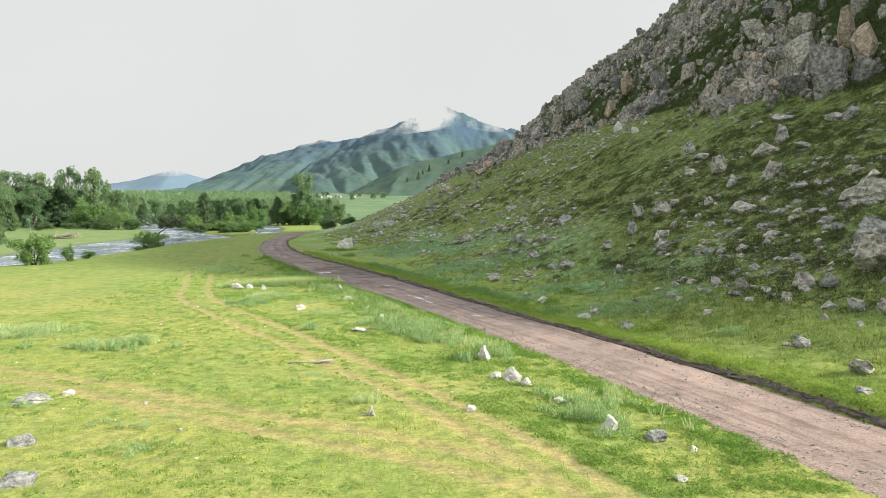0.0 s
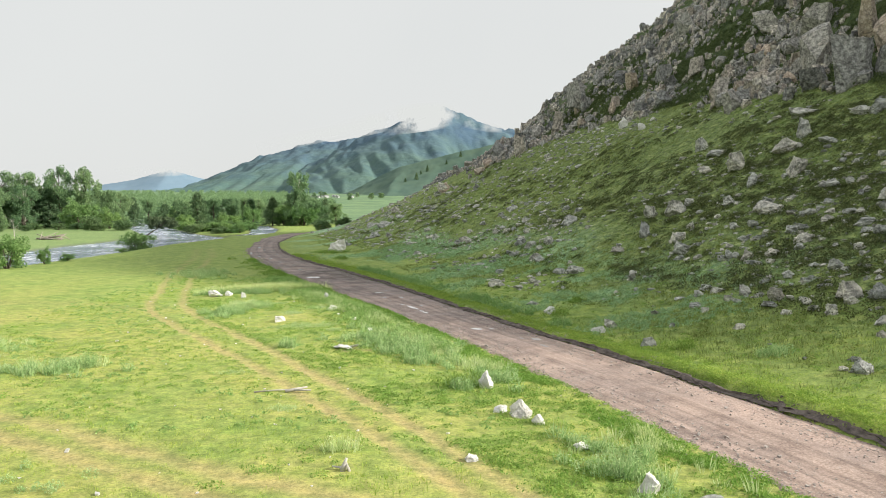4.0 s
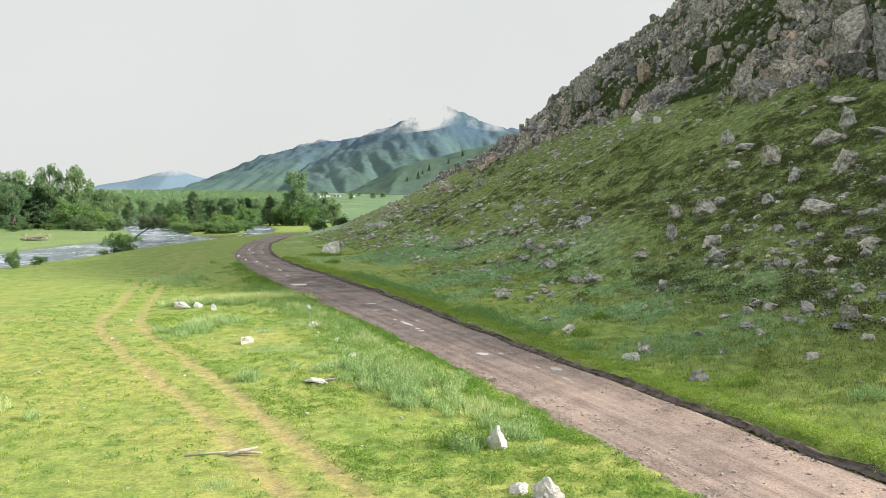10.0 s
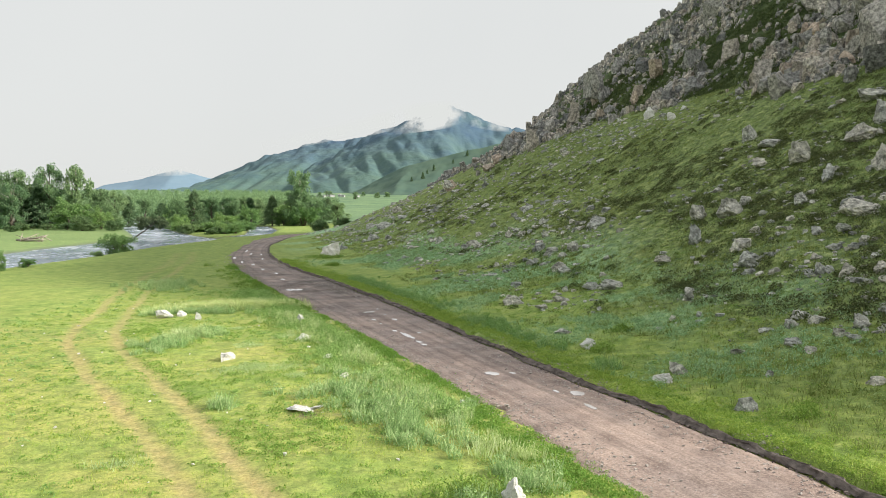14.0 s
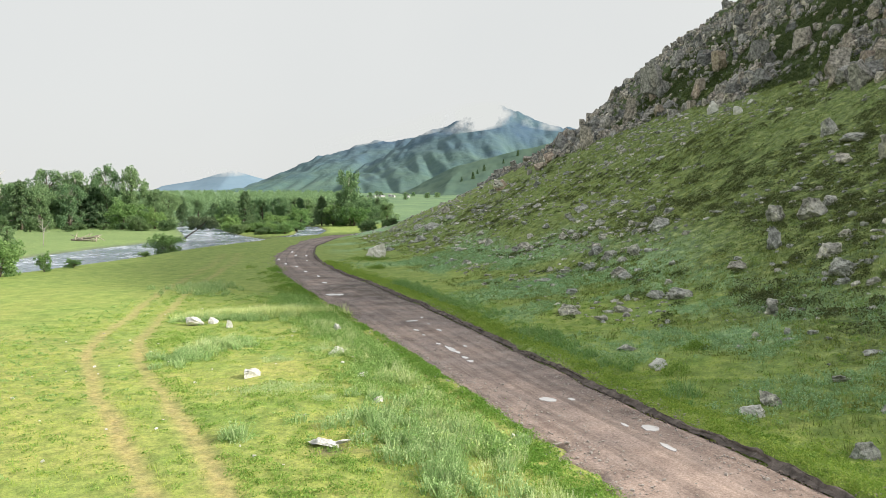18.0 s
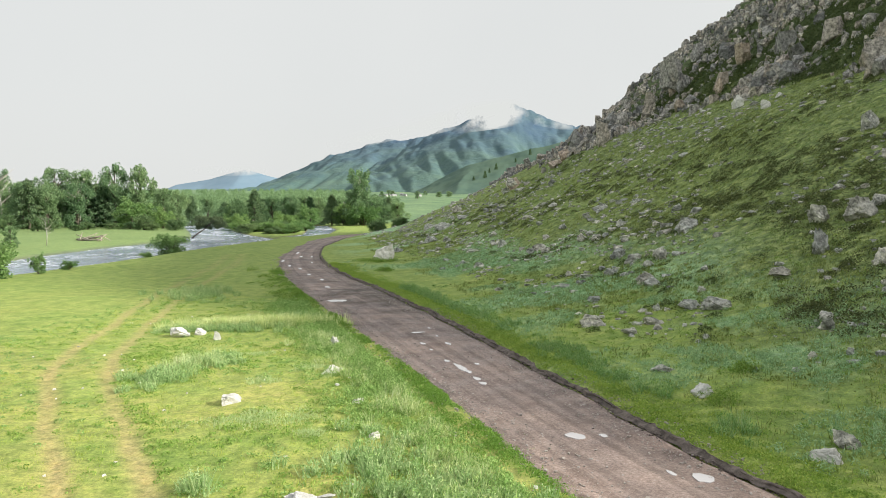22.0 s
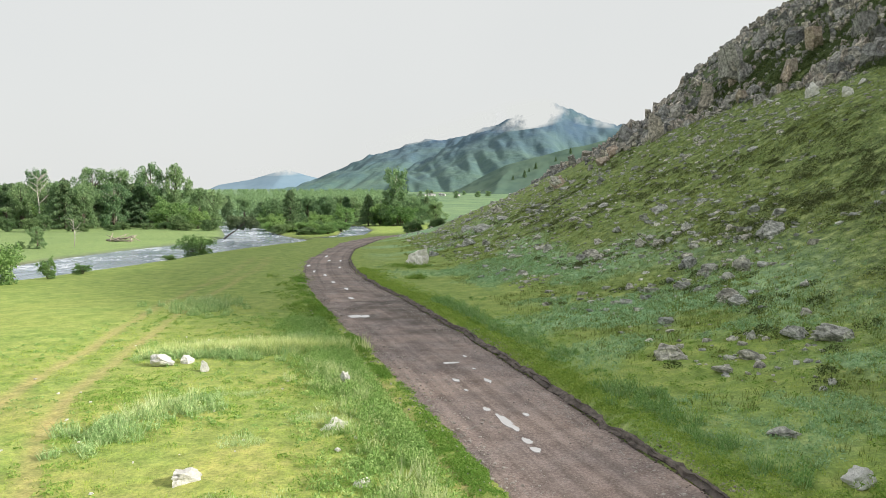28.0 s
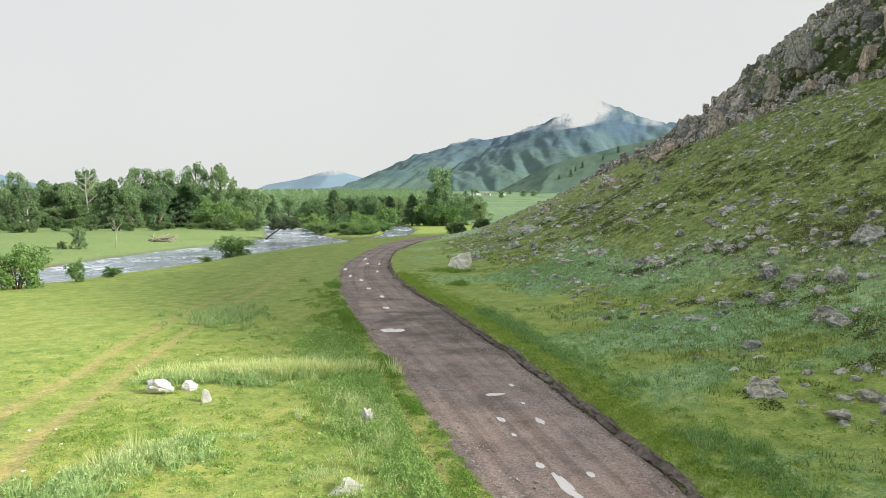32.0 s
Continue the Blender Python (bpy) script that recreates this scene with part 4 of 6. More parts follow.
# ---- loose stones on the slope, clods and gravel ----
def scatter_stones(name, xy, sizes, mat, label, category, seed, flat=0.65, tone_meshes=8, rise=0.12):
    r = np.random.default_rng(seed)
    shapes = [stone_shape(seed * 10 + i, 1, cuts=7) for i in range(tone_meshes)]
    xy = np.asarray(xy)
    z = surface_z(xy[:, 0], xy[:, 1])
    vs, fs, n = [], [], 0
    for (x, y), zz, size in zip(xy, z, sizes):
        v, f = shapes[r.integers(tone_meshes)]
        c, s = math.cos(a := r.uniform(0, 6.3)), math.sin(a)
        w = v * (size, size * r.uniform(0.6, 1.0), size * flat * r.uniform(0.6, 1.2))
        vs.append(np.stack([w[:, 0] * c - w[:, 1] * s + x, w[:, 0] * s + w[:, 1] * c + y, w[:, 2] + zz + rise * size], -1))
        fs.append(f + n)
        n += len(v)
    ob = mesh_object(name, np.concatenate(vs), np.concatenate(fs), mat)
    return tagged(ob, label, category, kind="stuff")


r = np.random.default_rng(71)
n = 40000
y = 18 + 160 * r.random(n) ** 1.2
s = 27 + 56 * r.random(n)
x = s - 0.34 * y + 6.25 * np.log1p(np.exp((y - NOSE) / 5))
keep = r.random(n) < np.clip(0.1 + 0.6 * fbm(x, y, 8, 4, 72) + 0.14 * (s > 34) + 0.3 * np.exp(-((y - 142) / 22) ** 2) * (s < 52), 0, 0.7)
xy = np.stack([x, y], -1)[keep]
sizes = np.clip(r.lognormal(-1.35, 0.6, len(xy)), 0.1, 1.3)
order = np.argsort(-sizes / (20 + np.hypot(xy[:, 0] - 5, xy[:, 1] - 15)))
for k, i in enumerate(order[:290]):
    ob = new("slope_stone", SLOPE_ROCKS[k % len(SLOPE_ROCKS)])
    w = float(sizes[i])
    ob.matrix_world = pose(xy[i, 0], xy[i, 1], float(ground_z(xy[i, 0], xy[i, 1])) + 0.12 * w, r.uniform(-12, 12), r.uniform(-12, 12), r.uniform(0, 360)) @ Matrix.Diagonal((w, w * r.uniform(0.65, 1.0), w * r.uniform(0.45, 0.75), 1))
    tagged(ob, "grey stone bedded in the grass of the hillside", "rock", "stones strewn over the hillside")
xy, sizes = xy[order[290:]], sizes[order[290:]]
scatter_stones("slope_stones", xy, sizes, GREY_ROCK, "grey stones strewn over the hillside", "stones", 8, flat=0.6, rise=0.0)
n = 1500
y = r.uniform(12, 120, n) ** 1.0
x = road_left(y) + r.normal(0.35, 0.9, n)
GRAVEL = wood_material("brown_gravel", (0.22, 0.19, 0.17), (0.52, 0.48, 0.45))
scatter_stones("road_gravel", np.stack([x, y], -1), r.uniform(0.03, 0.11, n), GRAVEL, "loose gravel along the edge of the road", "gravel", 9)
n = 4600
y = 12 + 110 * r.random(n) ** 1.2
x = np.interp(y, road_y, edge_r) + r.normal(-0.05, 0.16, n)
scatter_stones("soil_clods", np.stack([x, y], -1), np.clip(r.lognormal(-3.2, 0.45, n), 0.02, 0.12), SOIL, "dark clods of earth along the cut edge of the road", "earth", 11)
n = 5200
y = 12 + 90 * r.random(n) ** 1.1
x = road_left(y) + np.abs(r.normal(0.0, 1.2, n)) - 0.45
scatter_stones("shoulder_gravel", np.stack([x, y], -1), np.clip(r.lognormal(-3.3, 0.4, n), 0.02, 0.1), GRAVEL, "grey-brown gravel on the shoulder of the road", "gravel", 13)
n = 3600
y = 12 + 100 * r.random(n) ** 1.1
x = road_right(y) - 0.3 - np.abs(r.normal(0.0, 0.7, n))
scatter_stones("verge_gravel", np.stack([x, y], -1), np.clip(r.lognormal(-3.2, 0.4, n), 0.025, 0.12), GRAVEL, "pale loose gravel below the cut bank", "gravel", 14)
n = 2600
y = r.uniform(30, 84, n)
x = np.interp(y, road_y, edge_r) + 0.45 + r.normal(0, 0.22, n)
keep = fbm(y, y * 0 + 2, 6.0, 2, 73) > 0.08
scatter_stones("spilt_gravel", np.stack([x, y], -1)[keep], np.clip(r.lognormal(-3.2, 0.4, n), 0.02, 0.1), GRAVEL, "grey gravel spilt over the cut bank", "gravel", 15)
n = 150
x, y = r.uniform(-24, 3, n), r.uniform(15, 70, n)
scatter_stones("field_pebbles", np.stack([x, y], -1)[x < road_left(y) - 0.5], r.uniform(0.05, 0.14, n), PALE_ROCK, "small pale stones in the pasture", "stones", 12)


# ---- puddles ----
PUDDLE, pn, pl, pb = material("puddle_water", 0.05)
pb.inputs["Base Color"].default_value = (0.6, 0.57, 0.57, 1)
pb.inputs["Specular IOR Level"].default_value = 1.0
pb.inputs["IOR"].default_value = 2.2
bump(pn, pl, pb, noise_node(pn, pl, place_of(pn), 6.0, 3), 0.05, 0.02)


def road_height(x, y):
    k = int(np.clip(round((y + 60) / 0.3), 0, len(road_y) - 1))
    return float(np.interp(x, rx[k], rz[k]))


def puddle(x, y, length, width, seed):
    r = np.random.default_rng(seed)
    way = math.atan2(1, float(road_left(y + 1) - road_left(y)))
    top = float(np.mean([road_height(x + dx, y + dy) for dx in (-width / 3, 0, width / 3) for dy in (-length / 3, 0, length / 3)])) + 0.022
    bm = bmesh.new()
    ring = []
    for i in range(40):
        a = i / 40 * 2 * math.pi
        q = 1 + 0.5 * float(fbm(np.array(math.cos(a) * 1.6 + seed * 3.7), np.array(math.sin(a) * 1.6), 1.0, 3, 80))
        u, v = math.cos(a) * length * 0.36 * q, math.sin(a) * width * 0.36 * q
        ring.append(bm.verts.new((u * math.cos(way) - v * math.sin(way), u * math.sin(way) + v * math.cos(way), 0)))
    bm.faces.new(ring)
    geo = bmesh.ops.extrude_face_region(bm, geom=bm.faces[:])
    for v in geo["geom"]:
        if isinstance(v, bmesh.types.BMVert):
            v.co.z -= 0.06
    bmesh.ops.recalc_face_normals(bm, faces=bm.faces)
    ob = part("puddle", bm, PUDDLE)
    ob.location = (x, y, top)
    tagged(ob, "shallow puddle of rainwater in a wheel rut", "puddle", "puddles on the road")


for k, (x, y, ln, wd) in enumerate([(-5.0, 64.9, 0.5, 1.5), (-4.3, 61.8, 0.8, 0.5), (-3.7, 60.3, 0.5, 0.3), (-3.0, 61.9, 1.0, 0.45), (-2.7, 57.7, 0.6, 0.5), (-1.9, 56.3, 2.6, 0.6),
                                    (-1.3, 57.4, 0.5, 0.4), (-1.2, 54.5, 0.8, 0.5), (-0.9, 53.7, 0.6, 0.6), (-3.8, 64.0, 0.4, 0.3), (-4.5, 66.7, 0.6, 0.3), (-12.7, 77.9, 1.7, 2.6),
                                    (2.2, 47.3, 0.9, 0.95), (3.1, 47.5, 0.45, 0.4), (5.3, 44.1, 0.9, 1.0), (4.5, 44.4, 0.5, 0.3), (5.4, 42.2, 1.0, 0.4)]):
    puddle(x, y, ln, wd * 0.75, k)
for k, (x, y, ln, wd) in enumerate([(-25.3, 107, 3.0, 0.5), (-28.0, 121, 3.6, 0.5), (-22.9, 103.2, 2.2, 0.5), (-28.2, 113.7, 3.5, 0.5), (-20.2, 97, 2.0, 0.5), (-17.5, 92, 1.8, 0.5), (-30.5, 128, 4, 0.5),
                                    (-24.0, 112, 2.5, 0.4), (-26.5, 121, 3, 0.4), (-15.6, 86.5, 1.5, 0.6)]):
    puddle(x, y, ln, wd, 30 + k)
# ---- grass, weeds and scrub ----
SHORT = leaf_material("short_grass", [(0.25, (0.26, 0.4, 0.08)), (0.5, (0.37, 0.5, 0.11)), (0.8, (0.49, 0.55, 0.15))], 0.25)
FEATHER = leaf_material("pale_feather_grass", [(0.25, (0.4, 0.54, 0.22)), (0.55, (0.56, 0.68, 0.35)), (0.85, (0.76, 0.82, 0.58))], 0.8)
ROUGH = leaf_material("rough_hill_grass", [(0.25, (0.14, 0.2, 0.055)), (0.55, (0.25, 0.33, 0.1)), (0.85, (0.42, 0.46, 0.2))], 0.4)
WEED = leaf_material("green_weeds", [(0.25, (0.13, 0.25, 0.05)), (0.55, (0.23, 0.38, 0.085)), (0.85, (0.38, 0.5, 0.14))], 0.7)
WORM = leaf_material("grey_green_wormwood", [(0.25, (0.22, 0.38, 0.15)), (0.55, (0.36, 0.53, 0.25)), (0.85, (0.54, 0.66, 0.4))], 0.9)
SHOULDER = leaf_material("pale_green_weeds", [(0.25, (0.15, 0.3, 0.085)), (0.55, (0.27, 0.45, 0.15)), (0.85, (0.46, 0.62, 0.28))], 0.9)
HERB = leaf_material("low_herbs", [(0.25, (0.18, 0.33, 0.065)), (0.55, (0.3, 0.46, 0.1)), (0.85, (0.48, 0.58, 0.18))], 0.7)
SCRUB = leaf_material("dark_hill_scrub", [(0.25, (0.055, 0.075, 0.033)), (0.55, (0.1, 0.13, 0.055)), (0.85, (0.185, 0.215, 0.095))], 0.5)


HEATH = leaf_material("cliff_heath", [(0.25, (0.06, 0.09, 0.036)), (0.55, (0.105, 0.145, 0.058)), (0.85, (0.19, 0.235, 0.1))], 0.4)


def blades(name, xy, height, width, per, spread, mat, label, seed, category="grass", sink=0.02):
    """Tufts of single blades: per blades round each place, leaning outwards."""
    r = np.random.default_rng(seed)
    xy = np.repeat(np.asarray(xy), per, 0)
    n = len(xy)
    a = r.uniform(0, 2 * np.pi, n)
    d = spread * np.sqrt(r.random(n))
    p = xy + np.stack([np.cos(a), np.sin(a)], -1) * d[:, None]
    z = ground_z(p[:, 0], p[:, 1]) - sink
    h = np.repeat(np.broadcast_to(height, (n // per,)), per) * r.uniform(0.5, 1.15, n)
    lean = r.uniform(0.1, 0.65, n) * h
    b = r.uniform(0, np.pi, n)
    w = width * r.uniform(0.6, 1.3, n) / 2
    side = np.stack([np.cos(b), np.sin(b), 0 * b], -1) * w[:, None]
    base = np.concatenate([p, z[:, None]], -1)
    tip = base + np.stack([np.cos(a) * lean, np.sin(a) * lean, h], -1)
    v = np.stack([base - side, base + side, tip], 1).reshape(-1, 3)
    f = np.arange(3 * n).reshape(-1, 3)
    return tagged(mesh_object(name, v, f, mat), label, category, kind="stuff")


def leafy(name, xy, radius, height, leaves, leaf, mat, label, seed, category="shrubs", up=0.0):
    """Low domes of many small leaves."""
    r = np.random.default_rng(seed)
    xy = np.asarray(xy)
    m = len(xy)
    per = leaves
    rad = np.repeat(np.broadcast_to(radius, (m,)), per)
    hgt = np.repeat(np.broadcast_to(height, (m,)), per)
    c = np.repeat(xy, per, 0)
    n = len(c)
    a, e, q = r.uniform(0, 2 * np.pi, n), np.arcsin(r.random(n)), r.uniform(0.45, 1.1, n) ** 0.6
    wob = 1 + 0.7 * fbm(c[:, 0] * 3 + np.cos(a), c[:, 1] * 3 + np.sin(a), 0.9, 2, 90)
    x = c[:, 0] + np.cos(a) * np.cos(e) * rad * q * wob
    y = c[:, 1] + np.sin(a) * np.cos(e) * rad * q * wob
    z = ground_z(x, y) + np.sin(e) * hgt * q * wob
    u = r.normal(size=(n, 3)) + (0, 0, up)
    u /= np.linalg.norm(u, axis=1)[:, None]
    w = np.cross(u, r.normal(size=(n, 3)))
    w /= np.linalg.norm(w, axis=1)[:, None]
    s = leaf * r.uniform(0.5, 1.3, n)[:, None]
    o = np.stack([x, y, z], -1)
    slim = 0.5 / (1 + up)
    v = np.stack([o - u * s, o + w * s * slim, o + u * s, o - w * s * slim], 1).reshape(-1, 3)
    return tagged(mesh_object(name, v, np.arange(4 * n).reshape(-1, 4), mat), label, category, kind="stuff")


g = np.random.default_rng(90)


def clear_of_road(p, margin=0.25):
    return p[(p[:, 0] < road_left(p[:, 1]) - margin) | (p[:, 0] > road_right(p[:, 1]) + margin + 0.35)]


# short sward, thick close by, thinner away
p = np.stack([g.uniform(-26, 20, 70000), 12 + 68 * g.random(70000) ** 1.35], -1)
p = clear_of_road(p)
p = p[g.random(len(p)) > trail(p[:, 0], p[:, 1]) * 2.2]
p = p[g.random(len(p)) < 0.62 + 1.1 * fbm(p[:, 0], p[:, 1], 2.2, 3, 91)]
blades("short_grass", p, 0.05 + 0.08 * g.random(len(p)) * (1 + fbm(p[:, 0], p[:, 1], 3, 3, 110)), 0.026, 5, 0.12, SHORT, "short grazed grass of the pasture", 92)
# rough grass on the slope
s = 24 + 58 * g.random(62000)
y = 18 + 130 * g.random(62000) ** 1.3
p = np.stack([s - 0.34 * y, y], -1)
p = clear_of_road(p[g.random(62000) < 0.55 + 1.4 * fbm(p[:, 0], p[:, 1], 5, 3, 93)])
blades("hill_grass", p, 0.12 + 0.22 * g.random(len(p)), 0.035, 7, 0.2, ROUGH, "rough tussocky grass of the hillside", 94)
# small tussocks, pale and dark, all over the slope
s = 27 + 54 * g.random(26000)
y = 20 + 140 * g.random(26000) ** 1.15
p = np.stack([s - 0.34 * y, y], -1)
tone = fbm(p[:, 0], p[:, 1], 6, 4, 116)
pale_t, dark_t = p[(tone > 0.02) & (g.random(26000) < 0.6)], p[(tone < 0.05) & (g.random(26000) < 0.45)]
TUSSOCK = leaf_material("pale_tussocks", [(0.25, (0.2, 0.3, 0.1)), (0.55, (0.34, 0.46, 0.19)), (0.85, (0.52, 0.6, 0.33))], 0.6)
leafy("pale_tussocks", pale_t, g.uniform(0.15, 0.4, len(pale_t)), g.uniform(0.08, 0.22, len(pale_t)), 22, 0.075, TUSSOCK, "pale tussocks of grass on the hillside", 117, "grass", 0.8)
leafy("dark_tussocks", dark_t, g.uniform(0.15, 0.45, len(dark_t)), g.uniform(0.06, 0.2, len(dark_t)), 22, 0.075, ROUGH, "dark green tussocks on the hillside", 118, "grass", 0.4)
# dark scrub between the rocks
s = 33 + 52 * g.random(8200)
y = 24 + 132 * g.random(8200) ** 1.7
p = np.stack([s - 0.34 * y, y], -1)
halo = np.array([(o.location.x, o.location.y) for o in bpy.data.objects if o.name.startswith(("boulder", "slope_rock")) and 58 < o.location.y < 95])
near_rocks = np.repeat(halo, 2, 0) + g.normal(0, 0.8, (2 * len(halo), 2))
p = p[g.random(8200) < 0.02 + (0.35 + 0.4 * (p[:, 1] < 80)) * np.clip((100 - p[:, 1]) / 15, 0, 1) * np.clip((p[:, 0] + 0.34 * p[:, 1] - 38) / 8, 0, 1) + 1.1 * fbm(p[:, 0], p[:, 1], 9, 3, 95) + 0.3 * np.clip((70 - p[:, 1]) / 14, 0, 1) + 0.5 * np.exp(-np.abs(hill_s(p[:, 0], p[:, 1]) - cliff_foot(p[:, 1]) + 5) / 6) * (p[:, 1] < 118)]
leafy("rock_heath", near_rocks, g.uniform(0.3, 0.8, len(near_rocks)), g.uniform(0.15, 0.35, len(near_rocks)), 170, 0.05, HEATH, "low heath grown round the boulders", 97)
leafy("hill_scrub", p, g.uniform(0.35, 1.0, len(p)), g.uniform(0.18, 0.45, len(p)), 200, 0.055, SCRUB, "dark low scrub between the rocks of the slope", 96)
s = 62 + 52 * g.random(9000)
y = 76 + 105 * g.random(9000)
p = np.stack([s - 0.34 * y, y], -1)
p = p[(hill_s(p[:, 0], p[:, 1]) > cliff_foot(p[:, 1]) + 0.5) & (p[:, 1] < 158)]
p = p[g.random(len(p)) < 0.42 - 1.0 * fbm(p[:, 0], p[:, 1], 10, 4, 62) + 0.3 * (p[:, 1] < 128)]
leafy("cliff_scrub", p, g.uniform(0.5, 1.5, len(p)), g.uniform(0.3, 0.8, len(p)), 110, 0.11, HEATH, "dark bushes growing in the clefts of the cliff", 98)


def patch(cx, cy, wide, deep, count, angle=0.0):
    q = g.normal(size=(count, 2)) * (wide / 2, deep / 2)
    c, s_ = math.cos(angle), math.sin(angle)
    return np.stack([q[:, 0] * c - q[:, 1] * s_ + cx, q[:, 0] * s_ + q[:, 1] * c + cy], -1)


# pale feathery grass: patches in the pasture and a belt along the road
pale = np.concatenate([patch(-16.4, 37.2, 1.6, 0.8, 22, 0.5), patch(-23.5, 41, 2.6, 2.2, 50), patch(-13.9, 55.3, 1.0, 1.9, 34, -0.4), patch(-9.2, 61.5, 0.8, 2.6, 50, 0.5),
                       patch(-24.4, 80, 2.0, 2.4, 40), patch(-2.7, 26.2, 0.5, 0.4, 8)])
hedge = patch(-15.0, 66.2, 4.2, 0.8, 330, 0.3)
blades("tall_pale_grass", hedge, 0.4 + 0.4 * g.random(len(hedge)), 0.035, 40, 0.25, FEATHER, "tall bleached grass in a belt across the pasture", 131)
low_mats = np.concatenate([patch(-8.0, 48, 1.9, 0.9, 90, 0.2), patch(-9.8, 52.8, 0.7, 0.5, 24), patch(-6.0, 46.6, 0.5, 0.4, 16), patch(-8.3, 55.6, 0.8, 0.5, 24), patch(-12.0, 58.5, 0.8, 0.5, 20), patch(-5.6, 31.0, 0.6, 0.4, 14), patch(-22.0, 40.0, 2.4, 1.2, 40), patch(-8.6, 36.5, 0.7, 0.4, 14)])
blades("low_pale_grass", low_mats, 0.08 + 0.1 * g.random(len(low_mats)), 0.02, 40, 0.3, FEATHER, "low bleached mats of fine grass", 130)
belt_y = np.concatenate([g.uniform(23, 28, 24), g.uniform(35, 50, 150), g.uniform(50, 66, 90)])
belt = np.stack([road_left(belt_y) - 1.1 - np.abs(g.normal(0, 1.15, len(belt_y))) - 0.8 * np.clip((belt_y - 36) / 8, 0, 1), belt_y], -1)
belt = belt[g.random(len(belt)) < 0.45 + 2.2 * fbm(belt[:, 0], belt[:, 1], 2.5, 2, 99)]
pale = clear_of_road(np.concatenate([pale, belt]), 0.5)
blades("feather_grass", pale, 0.22 + 0.36 * g.random(len(pale)), 0.028, 34, 0.24, FEATHER, "tall pale feathery grass gone to seed", 100)
leafy("feather_clumps", pale[::2], g.uniform(0.2, 0.4, len(pale[::2])), g.uniform(0.25, 0.5, len(pale[::2])), 100, 0.05, FEATHER, "pale bushy clumps of seeding grass", 115, up=1.8)
right_y = g.uniform(46, 86, 380)
right = np.stack([road_right(right_y) + 2.4 + g.normal(0, 0.5, 380) + 0.5 * fbm(right_y, right_y * 0, 9, 2, 111), right_y], -1)
right = right[g.random(380) < 0.5 + 1.6 * fbm(right[:, 0], right[:, 1], 4, 2, 101)]
blades("roadside_stalks", right[::2], 0.35 + 0.35 * g.random(len(right[::2])), 0.03, 22, 0.22, WORM, "tall pale stalks in a row beside the road", 126, "weeds")
leafy("roadside_herbs", right, 0.28, g.uniform(0.25, 0.6, len(right)), 90, 0.06, SHOULDER, "tall grey-green herbs in a row beside the road", 102, up=1.2)
# wormwood and lush weeds
worm = np.concatenate([patch(-14.4, 52.8, 1.6, 1.6, 26), patch(-23.9, 78.5, 2.6, 2.4, 26), patch(-17, 36.2, 2.4, 0.8, 18), patch(-12.9, 69.2, 1.2, 0.8, 14), patch(-15.8, 64.6, 3.0, 0.6, 16),
                       patch(-7.7, 42.1, 0.3, 0.3, 5), patch(1.0, 33.9, 0.6, 0.5, 8), patch(0.2, 41, 1.2, 1.6, 14), patch(-1.2, 43.2, 1.2, 1.2, 14), patch(14.8, 36.8, 0.6, 0.4, 8), patch(5.4, 24.6, 1.0, 2.0, 16),
                       patch(-18.5, 64.2, 1.2, 0.6, 8), patch(-24.5, 39.5, 1.6, 1.0, 10), patch(-18.3, 26.8, 1.0, 1.6, 10)])
near_worm = np.concatenate([patch(-9.0, 21.2, 0.9, 0.8, 12), patch(-10.2, 24.0, 1.6, 0.8, 8), patch(-15.5, 25, 1.0, 1.8, 12)])
leafy("low_wormwood", near_worm, g.uniform(0.12, 0.28, len(near_worm)), g.uniform(0.12, 0.3, len(near_worm)), 130, 0.035, WORM, "small leafy wormwood plants in the short grass", 132, up=0.8)
worm = np.concatenate([worm, patch(-3.0, 43.8, 1.5, 3.6, 60, 0.4), patch(-1.0, 40.0, 1.2, 3.0, 46, 0.4), patch(2.4, 35.5, 0.8, 2.4, 20, 0.4), patch(5.0, 25.5, 0.9, 2.0, 16, 0.3), patch(-16.6, 37.0, 1.8, 0.9, 20, 0.5), patch(-23.5, 41, 2.6, 2.0, 22), patch(-13.4, 55.2, 1.2, 2.2, 24, -0.4), patch(-24.6, 80.5, 3.0, 2.6, 40), patch(-15.2, 65.4, 3.8, 0.6, 40, 0.25)])
worm = clear_of_road(worm, 0.3)
blades("wormwood_stalks", worm, 0.3 + 0.35 * g.random(len(worm)), 0.035, 26, 0.28, WORM, "upright grey-green stalks of wormwood", 125, "weeds")
leafy("wormwood", worm, g.uniform(0.2, 0.4, len(worm)), g.uniform(0.22, 0.5, len(worm)), 120, 0.055, WORM, "grey-green bushy wormwood in the pasture", 103, up=0.7)
# the weedy belt on the shoulder of the road
shoulder_y = g.uniform(41, 76, 3000)
shoulder = np.stack([road_left(shoulder_y) - 1.35 - np.abs(g.normal(0.7, 1.15, 3000)), shoulder_y], -1)
shoulder = shoulder[g.random(3000) < 0.62 + 1.5 * fbm(shoulder[:, 0], shoulder[:, 1], 2.4, 3, 112)]
leafy("shoulder_weeds", shoulder, g.uniform(0.15, 0.38, len(shoulder)), g.uniform(0.1, 0.48, len(shoulder)), 70, 0.055, SHOULDER, "dense pale green weeds on the shoulder of the road", 113, up=0.8)
